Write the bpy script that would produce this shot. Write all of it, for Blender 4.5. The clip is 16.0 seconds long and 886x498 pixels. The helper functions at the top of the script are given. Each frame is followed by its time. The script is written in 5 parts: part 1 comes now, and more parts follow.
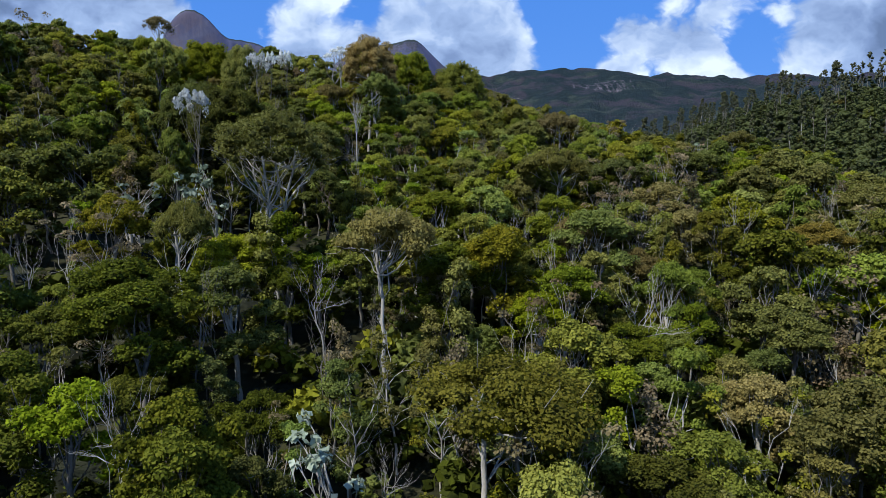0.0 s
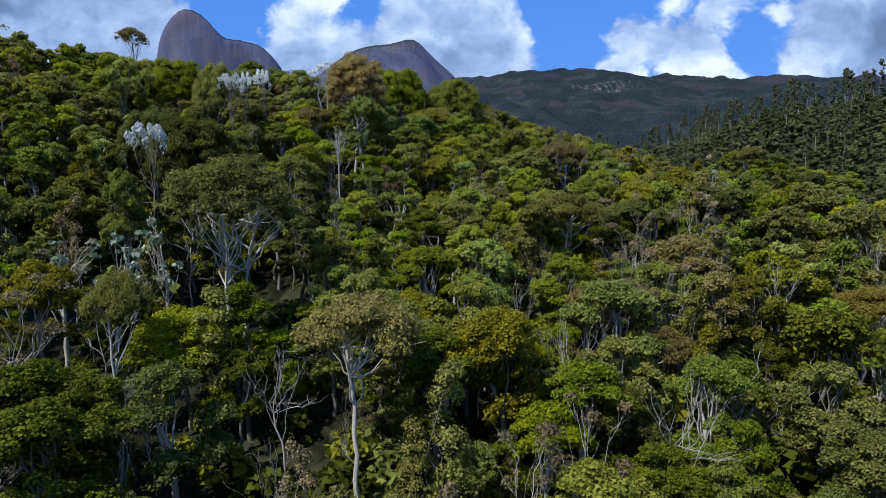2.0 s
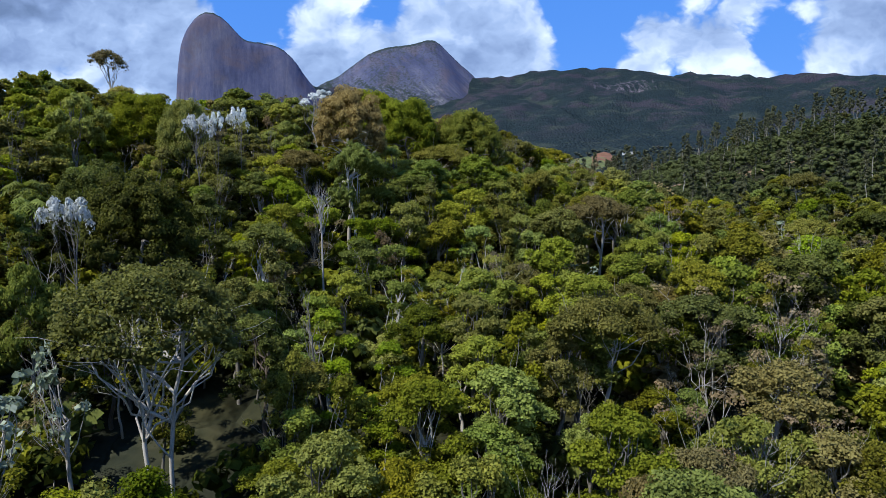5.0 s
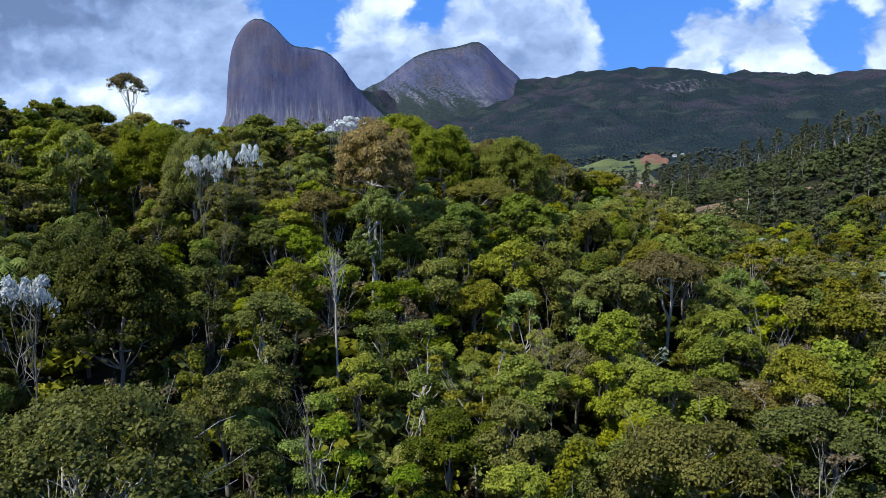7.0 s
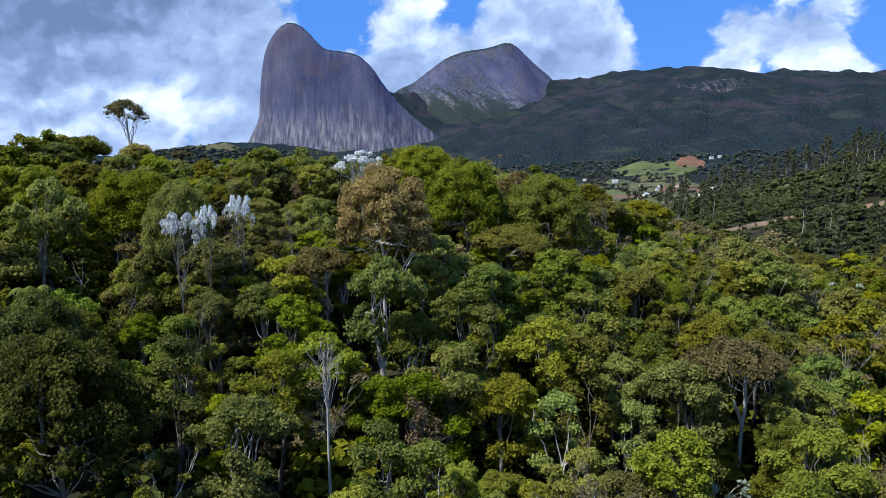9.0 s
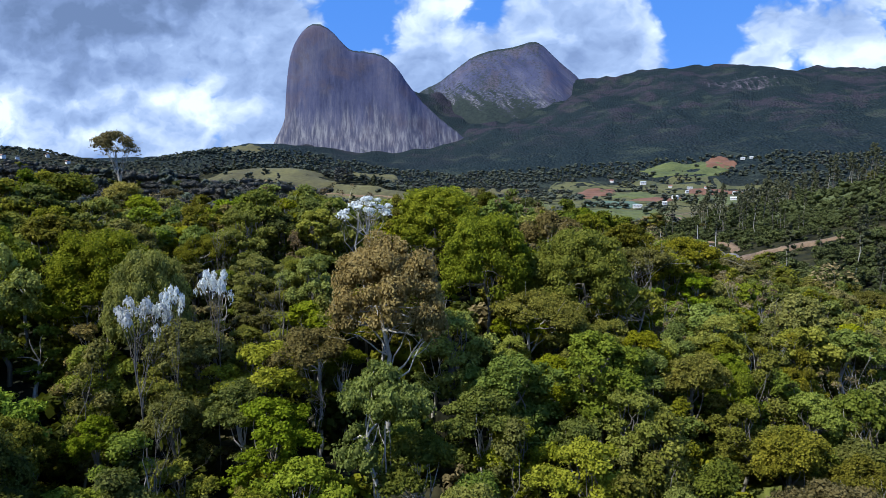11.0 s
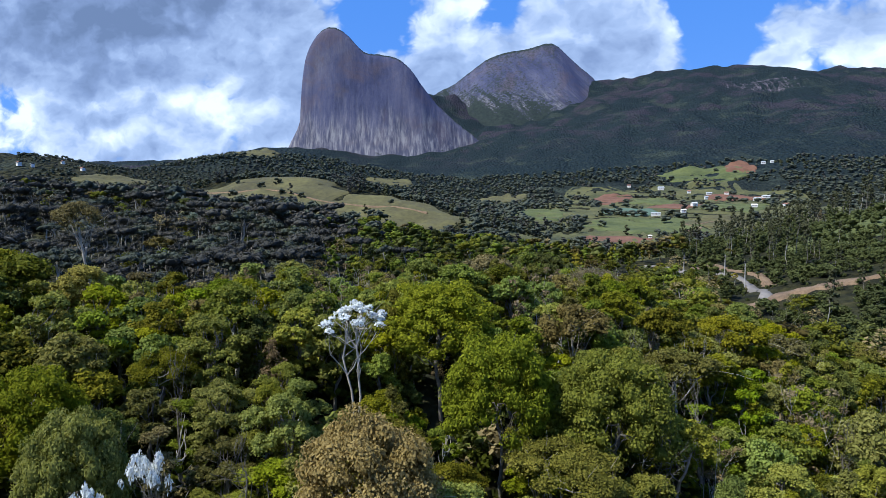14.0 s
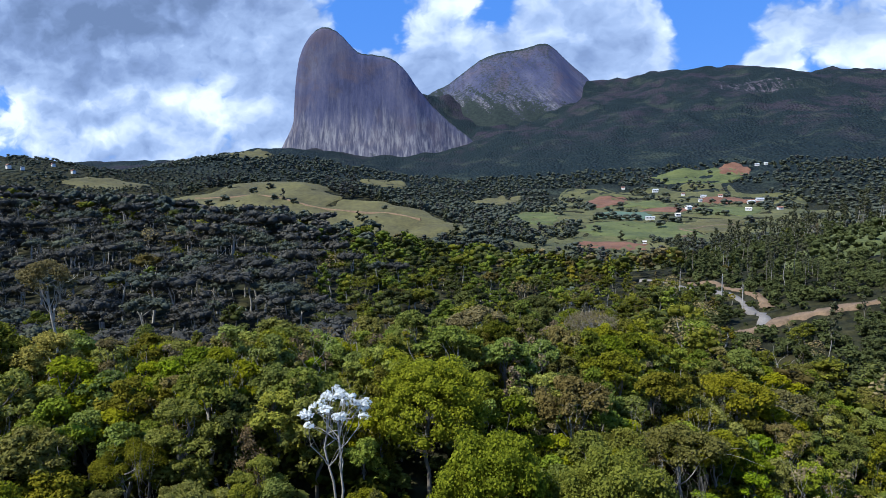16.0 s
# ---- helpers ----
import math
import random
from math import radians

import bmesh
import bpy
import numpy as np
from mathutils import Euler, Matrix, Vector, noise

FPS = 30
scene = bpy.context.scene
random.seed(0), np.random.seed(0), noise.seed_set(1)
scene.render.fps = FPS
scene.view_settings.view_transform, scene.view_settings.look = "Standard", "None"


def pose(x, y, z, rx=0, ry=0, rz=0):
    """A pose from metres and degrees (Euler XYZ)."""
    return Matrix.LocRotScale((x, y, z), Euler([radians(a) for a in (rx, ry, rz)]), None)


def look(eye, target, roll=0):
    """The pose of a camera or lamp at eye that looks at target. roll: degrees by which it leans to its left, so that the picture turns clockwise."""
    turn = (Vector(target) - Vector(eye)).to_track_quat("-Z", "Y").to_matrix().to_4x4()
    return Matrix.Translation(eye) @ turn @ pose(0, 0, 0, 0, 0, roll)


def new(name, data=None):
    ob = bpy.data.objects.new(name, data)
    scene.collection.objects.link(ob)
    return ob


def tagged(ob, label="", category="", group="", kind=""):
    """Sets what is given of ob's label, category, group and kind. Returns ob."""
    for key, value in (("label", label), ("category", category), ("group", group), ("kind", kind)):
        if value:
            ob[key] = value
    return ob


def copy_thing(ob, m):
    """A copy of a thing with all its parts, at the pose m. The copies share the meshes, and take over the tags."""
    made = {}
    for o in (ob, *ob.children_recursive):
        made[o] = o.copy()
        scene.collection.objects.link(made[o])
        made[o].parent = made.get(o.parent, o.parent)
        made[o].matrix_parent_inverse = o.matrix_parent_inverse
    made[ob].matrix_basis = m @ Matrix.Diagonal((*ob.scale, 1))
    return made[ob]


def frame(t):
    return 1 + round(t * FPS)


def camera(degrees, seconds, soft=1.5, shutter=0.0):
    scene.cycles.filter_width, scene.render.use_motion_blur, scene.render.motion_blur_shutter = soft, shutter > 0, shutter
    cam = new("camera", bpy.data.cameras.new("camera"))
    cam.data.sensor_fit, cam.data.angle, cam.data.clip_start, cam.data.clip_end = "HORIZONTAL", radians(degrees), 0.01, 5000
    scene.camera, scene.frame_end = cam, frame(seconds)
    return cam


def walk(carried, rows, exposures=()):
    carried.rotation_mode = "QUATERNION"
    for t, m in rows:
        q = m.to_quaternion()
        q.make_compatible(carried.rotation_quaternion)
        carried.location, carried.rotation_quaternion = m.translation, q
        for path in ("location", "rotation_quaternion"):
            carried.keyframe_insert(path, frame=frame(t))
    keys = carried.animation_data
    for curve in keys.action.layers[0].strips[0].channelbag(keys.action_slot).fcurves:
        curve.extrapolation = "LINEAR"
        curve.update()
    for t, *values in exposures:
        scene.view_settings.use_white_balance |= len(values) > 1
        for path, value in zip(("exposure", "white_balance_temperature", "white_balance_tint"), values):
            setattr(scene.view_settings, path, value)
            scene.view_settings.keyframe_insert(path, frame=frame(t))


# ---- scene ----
cam = camera(68.7, 16.0, soft=0.8)
METRES, EYE, TILT, LEAN, TURN = 100.0, 100.0, -5.0, 0.0, 0.0
ROWS = [
    (0.0, 0.0, 0.0, 0.0, -0.0, 0.0, 0.0),
    (0.5, 0.0022, 0.0231, 0.0148, -0.03, -0.01, -0.01),
    (1.0, 0.0044, 0.0508, 0.0317, -0.05, -0.02, -0.01),
    (1.5, 0.0061, 0.076, 0.047, -0.07, -0.05, -0.03),
    (2.0, 0.0081, 0.106, 0.0643, -0.11, -0.04, -0.05),
    (2.5, 0.0101, 0.1328, 0.08, -0.13, -0.08, -0.08),
    (3.0, 0.0125, 0.164, 0.0969, -0.19, -0.05, -0.08),
    (3.5, 0.0148, 0.1908, 0.1114, -0.21, -0.04, -0.09),
    (4.0, 0.0173, 0.2217, 0.1286, 0.16, -0.05, -0.1),
    (6.5, 0.0256, 0.3651, 0.2083, 4.67, -0.02, -0.31),
    (7.0, 0.0262, 0.396, 0.2258, 5.62, 0.03, -0.38),
    (7.5, 0.0265, 0.4231, 0.2418, 6.2, 0.03, -0.4),
    (8.0, 0.0264, 0.4542, 0.2602, 7.03, 0.05, -0.45),
    (8.5, 0.0255, 0.4819, 0.2761, 7.77, 0.08, -0.5),
    (9.0, 0.0242, 0.5136, 0.2947, 8.34, 0.1, -0.54),
    (11.5, 0.0109, 0.656, 0.3875, 10.91, 0.0, -0.76),
    (12.0, 0.008, 0.6798, 0.4067, 11.14, 0.03, -0.78),
    (12.5, 0.0052, 0.703, 0.4264, 11.19, 0.02, -0.78),
    (13.0, 0.0031, 0.7244, 0.4458, 11.31, 0.06, -0.76),
    (13.5, 0.0016, 0.7427, 0.4659, 11.62, 0.05, -0.77),
    (14.0, -0.0001, 0.7586, 0.4859, 11.85, 0.03, -0.83),
    (14.5, -0.0015, 0.7724, 0.5054, 11.96, 0.01, -0.85),
    (15.0, -0.0029, 0.7844, 0.5252, 11.88, 0.0, -0.82),
    (15.5, -0.0041, 0.7953, 0.5448, 11.76, 0.0, -0.78),
    (16.0, -0.0059, 0.8058, 0.566, 11.35, -0.07, -0.81),
]
walk(cam, [(t, pose(0, 0, EYE, TILT, LEAN, TURN) @ pose(METRES * x, METRES * y, METRES * z, 90 + pitch, roll, yaw)) for t, x, y, z, yaw, pitch, roll in ROWS], [(0.0, 0.33, 5980, 10), (4.0, 0.42, 5980, 10), (7.0, 0.48, 5980, 10), (16.0, 0.48, 5980, 10)])

# ---- light ----
SUN_AZ, SUN_EL = -128.0, 52.0          # degrees clockwise from +y, and above the horizon
sun_data = bpy.data.lights.new("sun", "SUN")
sun_data.energy, sun_data.angle, sun_data.color = 5.0, radians(0.5), (1.0, 0.95, 0.83)
sun = new("sun", sun_data)
sun_way = Vector((math.sin(radians(SUN_AZ)) * math.cos(radians(SUN_EL)), math.cos(radians(SUN_AZ)) * math.cos(radians(SUN_EL)), math.sin(radians(SUN_EL))))
sun.matrix_world = look(Vector((0, 0, 900)) + sun_way, (0, 0, 900))


class Nodes:
    """Short hand for node trees."""

    def __init__(self, tree):
        self.tree = tree
        tree.nodes.clear()

    def add(self, kind, inputs=None, **props):
        n = self.tree.nodes.new(kind)
        for k, v in props.items():
            setattr(n, k, v)
        for k, v in (inputs or {}).items():
            if isinstance(v, bpy.types.NodeSocket):
                self.tree.links.new(v, n.inputs[k])
            else:
                n.inputs[k].default_value = v
        return n

    def math(self, op, a, b=0.0, clamp=False):
        return self.add("ShaderNodeMath", {0: a, 1: b}, operation=op, use_clamp=clamp).outputs[0]

    def noise(self, vec, scale, detail=4.0, rough=0.55, distort=0.0):
        return self.add("ShaderNodeTexNoise", {"Vector": vec, "Scale": scale, "Detail": detail, "Roughness": rough, "Distortion": distort}).outputs["Fac"]

    def span(self, v, a, b, lo=0.0, hi=1.0):
        return self.add("ShaderNodeMapRange", {0: v, 1: a, 2: b, 3: lo, 4: hi}, interpolation_type="SMOOTHSTEP").outputs[0]

    def mix(self, f, a, b):
        n = self.add("ShaderNodeMix", data_type="RGBA")
        for i, v in ((0, f), (6, a), (7, b)):
            if isinstance(v, bpy.types.NodeSocket):
                self.tree.links.new(v, n.inputs[i])
            else:
                n.inputs[i].default_value = (*v, 1) if isinstance(v, tuple) and len(v) == 3 else v
        return n.outputs[2]

    def ramp(self, f, stops):
        n = self.add("ShaderNodeValToRGB", {0: f})
        e = n.color_ramp.elements
        while len(e) < len(stops):
            e.new(0.5)
        for el, (p, c) in zip(e, stops):
            el.position, el.color = p, (*c, 1)
        return n.outputs[0]


def build_sky():
    world = bpy.data.worlds.new("sky")
    scene.world = world
    world.use_nodes = True
    n = Nodes(world.node_tree)
    way = n.add("ShaderNodeTexCoord").outputs["Generated"]
    sky = n.add("ShaderNodeTexSky", sky_type="NISHITA", sun_disc=False, sun_elevation=radians(SUN_EL), sun_rotation=radians(SUN_AZ),
                altitude=1000.0, air_density=1.0, dust_density=0.4, ozone_density=3.0)
    sep = n.add("ShaderNodeSeparateXYZ", {0: way})
    depth = n.math("MAXIMUM", n.math("ABSOLUTE", sep.outputs[1]), 0.08)
    u, v = n.math("DIVIDE", sep.outputs[0], depth), n.math("DIVIDE", sep.outputs[2], depth)
    flat = n.add("ShaderNodeCombineXYZ", {0: u, 1: n.math("MULTIPLY", v, 1.35), 2: 0.0}).outputs[0]
    lower = n.add("ShaderNodeVectorMath", {0: flat, 1: (0.016, -0.034, 0.0)}, operation="ADD").outputs[0]

    warp = n.add("ShaderNodeTexNoise", {"Vector": flat, "Scale": 9.0, "Detail": 4.0, "Roughness": 0.6}).outputs["Color"]
    bend = n.add("ShaderNodeVectorMath", {0: n.add("ShaderNodeVectorMath", {0: warp, 1: (0.5, 0.5, 0.5)}, operation="SUBTRACT").outputs[0], 1: (0.09, 0.07, 0.0)}, operation="MULTIPLY").outputs[0]

    def heap(vec):
        """Billowing heaps: rounded cells within cells, on a broad swell."""
        at = n.add("ShaderNodeVectorMath", {0: vec, 1: bend}, operation="ADD").outputs[0]
        cell = n.add("ShaderNodeTexVoronoi", {"Vector": at, "Scale": 11.0, "Detail": 3.5, "Roughness": 0.5, "Lacunarity": 2.2, "Smoothness": 0.35, "Randomness": 1.0}, feature="SMOOTH_F1").outputs["Distance"]
        swell = n.math("MULTIPLY", n.noise(vec, 4.2, 4.0, 0.5), 0.9)
        return n.math("ADD", n.math("SUBTRACT", n.math("MULTIPLY", n.noise(at, 26.0, 6.0, 0.62), 0.22), n.math("MULTIPLY", cell, 0.62)), swell)

    def blob(cu, cv, ru, rv):
        a = n.math("DIVIDE", n.math("SUBTRACT", u, cu), ru)
        b = n.math("DIVIDE", n.math("SUBTRACT", v, cv), rv)
        q = n.math("ADD", n.math("MULTIPLY", a, a), n.math("MULTIPLY", b, b))
        return n.math("EXPONENT", n.math("MULTIPLY", q, -1.0))

    def total(blobs):
        s = 0.0
        for w, *b in blobs:
            s = n.math("ADD", n.math("MULTIPLY", blob(*b), w), s)
        return s

    # broad banks of cloud and open blue between them, as places (across, up) of the sky ahead
    banks = total(BANKS)
    here, under = heap(flat), heap(lower)
    field = n.math("ADD", n.math("SUBTRACT", here, 0.13), banks)
    mask = n.span(field, -0.12, 0.17)
    relief = n.math("MULTIPLY", n.math("SUBTRACT", under, here), 1.3)
    thick = n.span(field, 0.05, 0.8, -0.2, 0.2)
    shade = n.math("ADD", n.math("ADD", relief, thick), total(GREYS))
    cloud = n.ramp(n.math("ADD", n.math("MULTIPLY", shade, 0.6), 0.42), [(0.03, (9.2, 10.2, 11.0)), (0.22, (6.4, 7.6, 9.6)), (0.42, (4.0, 5.3, 7.9)), (0.68, (2.5, 3.5, 5.8)), (0.95, (1.65, 2.4, 4.1))])
    blue = n.mix(0.7, sky.outputs[0], (0.8, 3.0, 9.3))
    both = n.mix(mask, blue, cloud)
    back = n.add("ShaderNodeBackground", {0: both, 1: 0.079})
    n.add("ShaderNodeOutputWorld", {0: back.outputs[0]})


# weight, across, up, half-width, half-height (tangents from straight ahead along +y)
BANKS = [(0.9, -0.85, 0.29, 0.42, 0.1), (0.6, -0.75, 0.11, 0.36, 0.09), (-0.6, -1.01, 0.165, 0.035, 0.03), (-0.7, -0.325, 0.275, 0.045, 0.045), (0.45, -0.45, 0.17, 0.1, 0.09), (0.4, -0.26, 0.17, 0.06, 0.05),
         (0.55, -0.2, 0.23, 0.07, 0.1), (0.55, -0.02, 0.24, 0.13, 0.09), (0.5, 0.1, 0.2, 0.08, 0.06), (-0.3, -0.11, 0.285, 0.02, 0.04), (-0.75, 0.18, 0.265, 0.05, 0.07), (-0.35, 0.2, 0.2, 0.03, 0.03),
         (0.4, -0.302, 0.213, 0.022, 0.012), (0.7, 0.261, 0.186, 0.028, 0.012), (0.5, 0.41, 0.178, 0.06, 0.014), (0.55, 0.33, 0.235, 0.12, 0.06), (-0.4, 0.46, 0.24, 0.05, 0.05), (0.9, 0.68, 0.24, 0.14, 0.1), (0.2, 0.3, 0.6, 1.5, 0.2)]
GREYS = [(0.62, -0.82, 0.30, 0.42, 0.075), (0.25, -0.72, 0.208, 0.22, 0.022), (-0.62, -0.63, 0.155, 0.07, 0.03), (-0.5, -0.96, 0.14, 0.04, 0.03), (-0.38, -0.77, 0.11, 0.07, 0.022), (-0.4, -0.53, 0.12, 0.06, 0.03),
         (-0.4, -0.155, 0.255, 0.03, 0.035), (-0.22, -0.22, 0.26, 0.06, 0.05), (0.16, -0.08, 0.19, 0.16, 0.03), (-0.6, 0.261, 0.186, 0.04, 0.02), (-0.5, 0.41, 0.178, 0.07, 0.02), (0.55, 0.7, 0.25, 0.11, 0.07)]
build_sky()


# ---- materials ----
def material(name):
    m = bpy.data.materials.new(name)
    m.use_nodes = True
    return m, Nodes(m.node_tree)


def finish(n, colour, rough, bump=None, strength=0.3, distance=0.1, spec=0.3):
    ins = {"Base Color": colour, "Roughness": rough, "Specular IOR Level": spec}
    if bump is not None:
        ins["Normal"] = n.add("ShaderNodeBump", {"Height": bump, "Strength": strength, "Distance": distance}).outputs[0]
    b = n.add("ShaderNodeBsdfPrincipled", ins)
    n.add("ShaderNodeOutputMaterial", {0: b.outputs[0]})
    return b


def leaf_material(name, dark, mid, light, through_colour, rough=0.7, near=True):
    """Foliage: a tint per spray and per tree, mottled by a fine noise, with light passing through the blades."""
    m, n = material(name)
    tint = n.add("ShaderNodeAttribute", attribute_name="tint").outputs["Fac"]
    each = n.add("ShaderNodeObjectInfo").outputs["Random"]
    place = n.add("ShaderNodeTexCoord").outputs["Object"]
    if not near:
        mott = n.noise(place, 0.55, 6.0, 0.7)
        f = n.math("ADD", n.math("MULTIPLY", tint, 0.5), n.math("MULTIPLY", n.math("SUBTRACT", mott, 0.3), 1.1))
        p = n.add("ShaderNodeBsdfPrincipled", {"Base Color": n.ramp(f, [(0.1, dark), (0.5, mid), (0.95, light)]), "Roughness": 0.8, "Specular IOR Level": 0.05,
                                                    "Normal": n.add("ShaderNodeBump", {"Height": n.noise(place, 1.1, 6.0, 0.8), "Strength": 0.6, "Distance": 0.8}).outputs[0]})
        tr = n.add("ShaderNodeBsdfTranslucent", {"Color": through_colour + (1,)})
        mx = n.add("ShaderNodeMixShader", {0: 0.12, 1: p.outputs[0], 2: tr.outputs[0]})
        n.add("ShaderNodeOutputMaterial", {0: mx.outputs[0]})
        return m
    mott = n.noise(place, 0.55, 4.0, 0.6)
    fine = n.noise(place, 5.0, 2.0, 0.6)
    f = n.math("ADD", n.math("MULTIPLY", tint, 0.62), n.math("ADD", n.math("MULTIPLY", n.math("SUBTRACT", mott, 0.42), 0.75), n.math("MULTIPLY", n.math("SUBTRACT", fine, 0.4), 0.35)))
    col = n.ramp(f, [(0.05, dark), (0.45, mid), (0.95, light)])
    col = n.add("ShaderNodeHueSaturation", {"Hue": n.span(n.math("FRACT", n.math("MULTIPLY", each, 7.31)), 0.0, 1.0, 0.479, 0.503), "Saturation": n.span(n.math("FRACT", n.math("MULTIPLY", each, 13.7)), 0.0, 1.0, 0.86, 1.1),
                                            "Value": n.span(n.math("FRACT", n.math("MULTIPLY", each, 3.77)), 0.0, 1.0, 0.74, 1.2), "Color": col}).outputs[0]
    p = n.add("ShaderNodeBsdfPrincipled", {"Base Color": col, "Roughness": rough, "Specular IOR Level": 0.07})
    tr = n.add("ShaderNodeBsdfTranslucent", {"Color": n.mix(0.4, col, through_colour)})
    mx = n.add("ShaderNodeMixShader", {0: 0.3, 1: p.outputs[0], 2: tr.outputs[0]})
    n.add("ShaderNodeOutputMaterial", {0: mx.outputs[0]})
    return m


def bark_material(name, dark, light, scale=1.0):
    m, n = material(name)
    place = n.add("ShaderNodeTexCoord").outputs["Object"]
    long_ = n.add("ShaderNodeMapping", {0: place, 3: (3.0, 3.0, 0.6)}).outputs[0]
    a, b = n.noise(long_, 2.5 * scale, 5.0, 0.65), n.noise(place, 0.5, 3.0)
    col = n.ramp(n.math("ADD", n.math("MULTIPLY", a, 0.6), n.math("MULTIPLY", b, 0.4)), [(0.3, dark), (0.7, light)])
    finish(n, col, 0.85, a, 0.5, 0.05)
    return m


LEAF = {
    "olive": leaf_material("leaf_olive", (0.037, 0.040, 0.006), (0.164, 0.166, 0.021), (0.295, 0.280, 0.043), (0.290, 0.290, 0.030)),
    "green": leaf_material("leaf_green", (0.028, 0.039, 0.006), (0.122, 0.153, 0.016), (0.229, 0.260, 0.031), (0.262, 0.326, 0.026)),
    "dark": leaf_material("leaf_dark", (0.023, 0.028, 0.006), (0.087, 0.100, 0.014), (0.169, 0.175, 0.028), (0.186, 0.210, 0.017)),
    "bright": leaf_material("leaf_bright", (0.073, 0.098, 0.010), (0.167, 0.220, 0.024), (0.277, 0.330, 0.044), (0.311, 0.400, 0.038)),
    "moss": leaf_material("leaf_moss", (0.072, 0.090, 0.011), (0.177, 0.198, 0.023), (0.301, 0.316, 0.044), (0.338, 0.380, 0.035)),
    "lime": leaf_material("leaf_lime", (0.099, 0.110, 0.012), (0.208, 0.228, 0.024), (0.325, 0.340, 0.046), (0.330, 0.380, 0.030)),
    "rust": leaf_material("leaf_rust", (0.056, 0.048, 0.016), (0.181, 0.158, 0.049), (0.288, 0.26, 0.096), (0.279, 0.24, 0.067)),
    "amber": leaf_material("leaf_amber", (0.070, 0.060, 0.012), (0.225, 0.190, 0.036), (0.350, 0.300, 0.066), (0.34, 0.29, 0.05)),
    "brown": leaf_material("leaf_brown", (0.142, 0.105, 0.028), (0.380, 0.275, 0.086), (0.594, 0.439, 0.158), (0.404, 0.272, 0.081)),
    "silver": leaf_material("leaf_silver", (0.08, 0.11, 0.07), (0.27, 0.32, 0.22), (0.50, 0.55, 0.44), (0.3, 0.36, 0.2)),
    "white": leaf_material("leaf_white", (0.40, 0.42, 0.40), (0.64, 0.66, 0.64), (0.82, 0.84, 0.82), (0.5, 0.55, 0.45)),
    # pine, vale and wood: dark stops lifted and greyed to hold distance haze
    "pine": leaf_material("leaf_pine_hazed", (0.055, 0.060, 0.034), (0.083, 0.088, 0.045), (0.123, 0.124, 0.066), (0.154, 0.165, 0.059), near=False),
    "young": leaf_material("leaf_young", (0.044, 0.052, 0.022), (0.081, 0.096, 0.033), (0.128, 0.138, 0.048), (0.159, 0.193, 0.037), near=False),
    "vale": leaf_material("leaf_vale_hazed", (0.060, 0.071, 0.059), (0.084, 0.095, 0.068), (0.126, 0.128, 0.077), (0.139, 0.161, 0.066), near=False),
    "dry": leaf_material("leaf_dry", (0.063, 0.052, 0.026), (0.204, 0.164, 0.081), (0.322, 0.260, 0.135), (0.260, 0.230, 0.100)),
    # dull grey leaves carry the cloud shadow of the far hill in their colour
    "wood": leaf_material("leaf_wood_shaded", (0.045, 0.047, 0.044), (0.080, 0.078, 0.066), (0.149, 0.125, 0.099), (0.137, 0.140, 0.079), near=False),
}
BARK = {
    "pale": bark_material("bark_pale", (0.19, 0.17, 0.14), (0.48, 0.45, 0.39)),
    "grey": bark_material("bark_grey", (0.07, 0.062, 0.05), (0.22, 0.2, 0.165)),
    "brown": bark_material("bark_brown", (0.045, 0.034, 0.024), (0.15, 0.12, 0.09)),
}


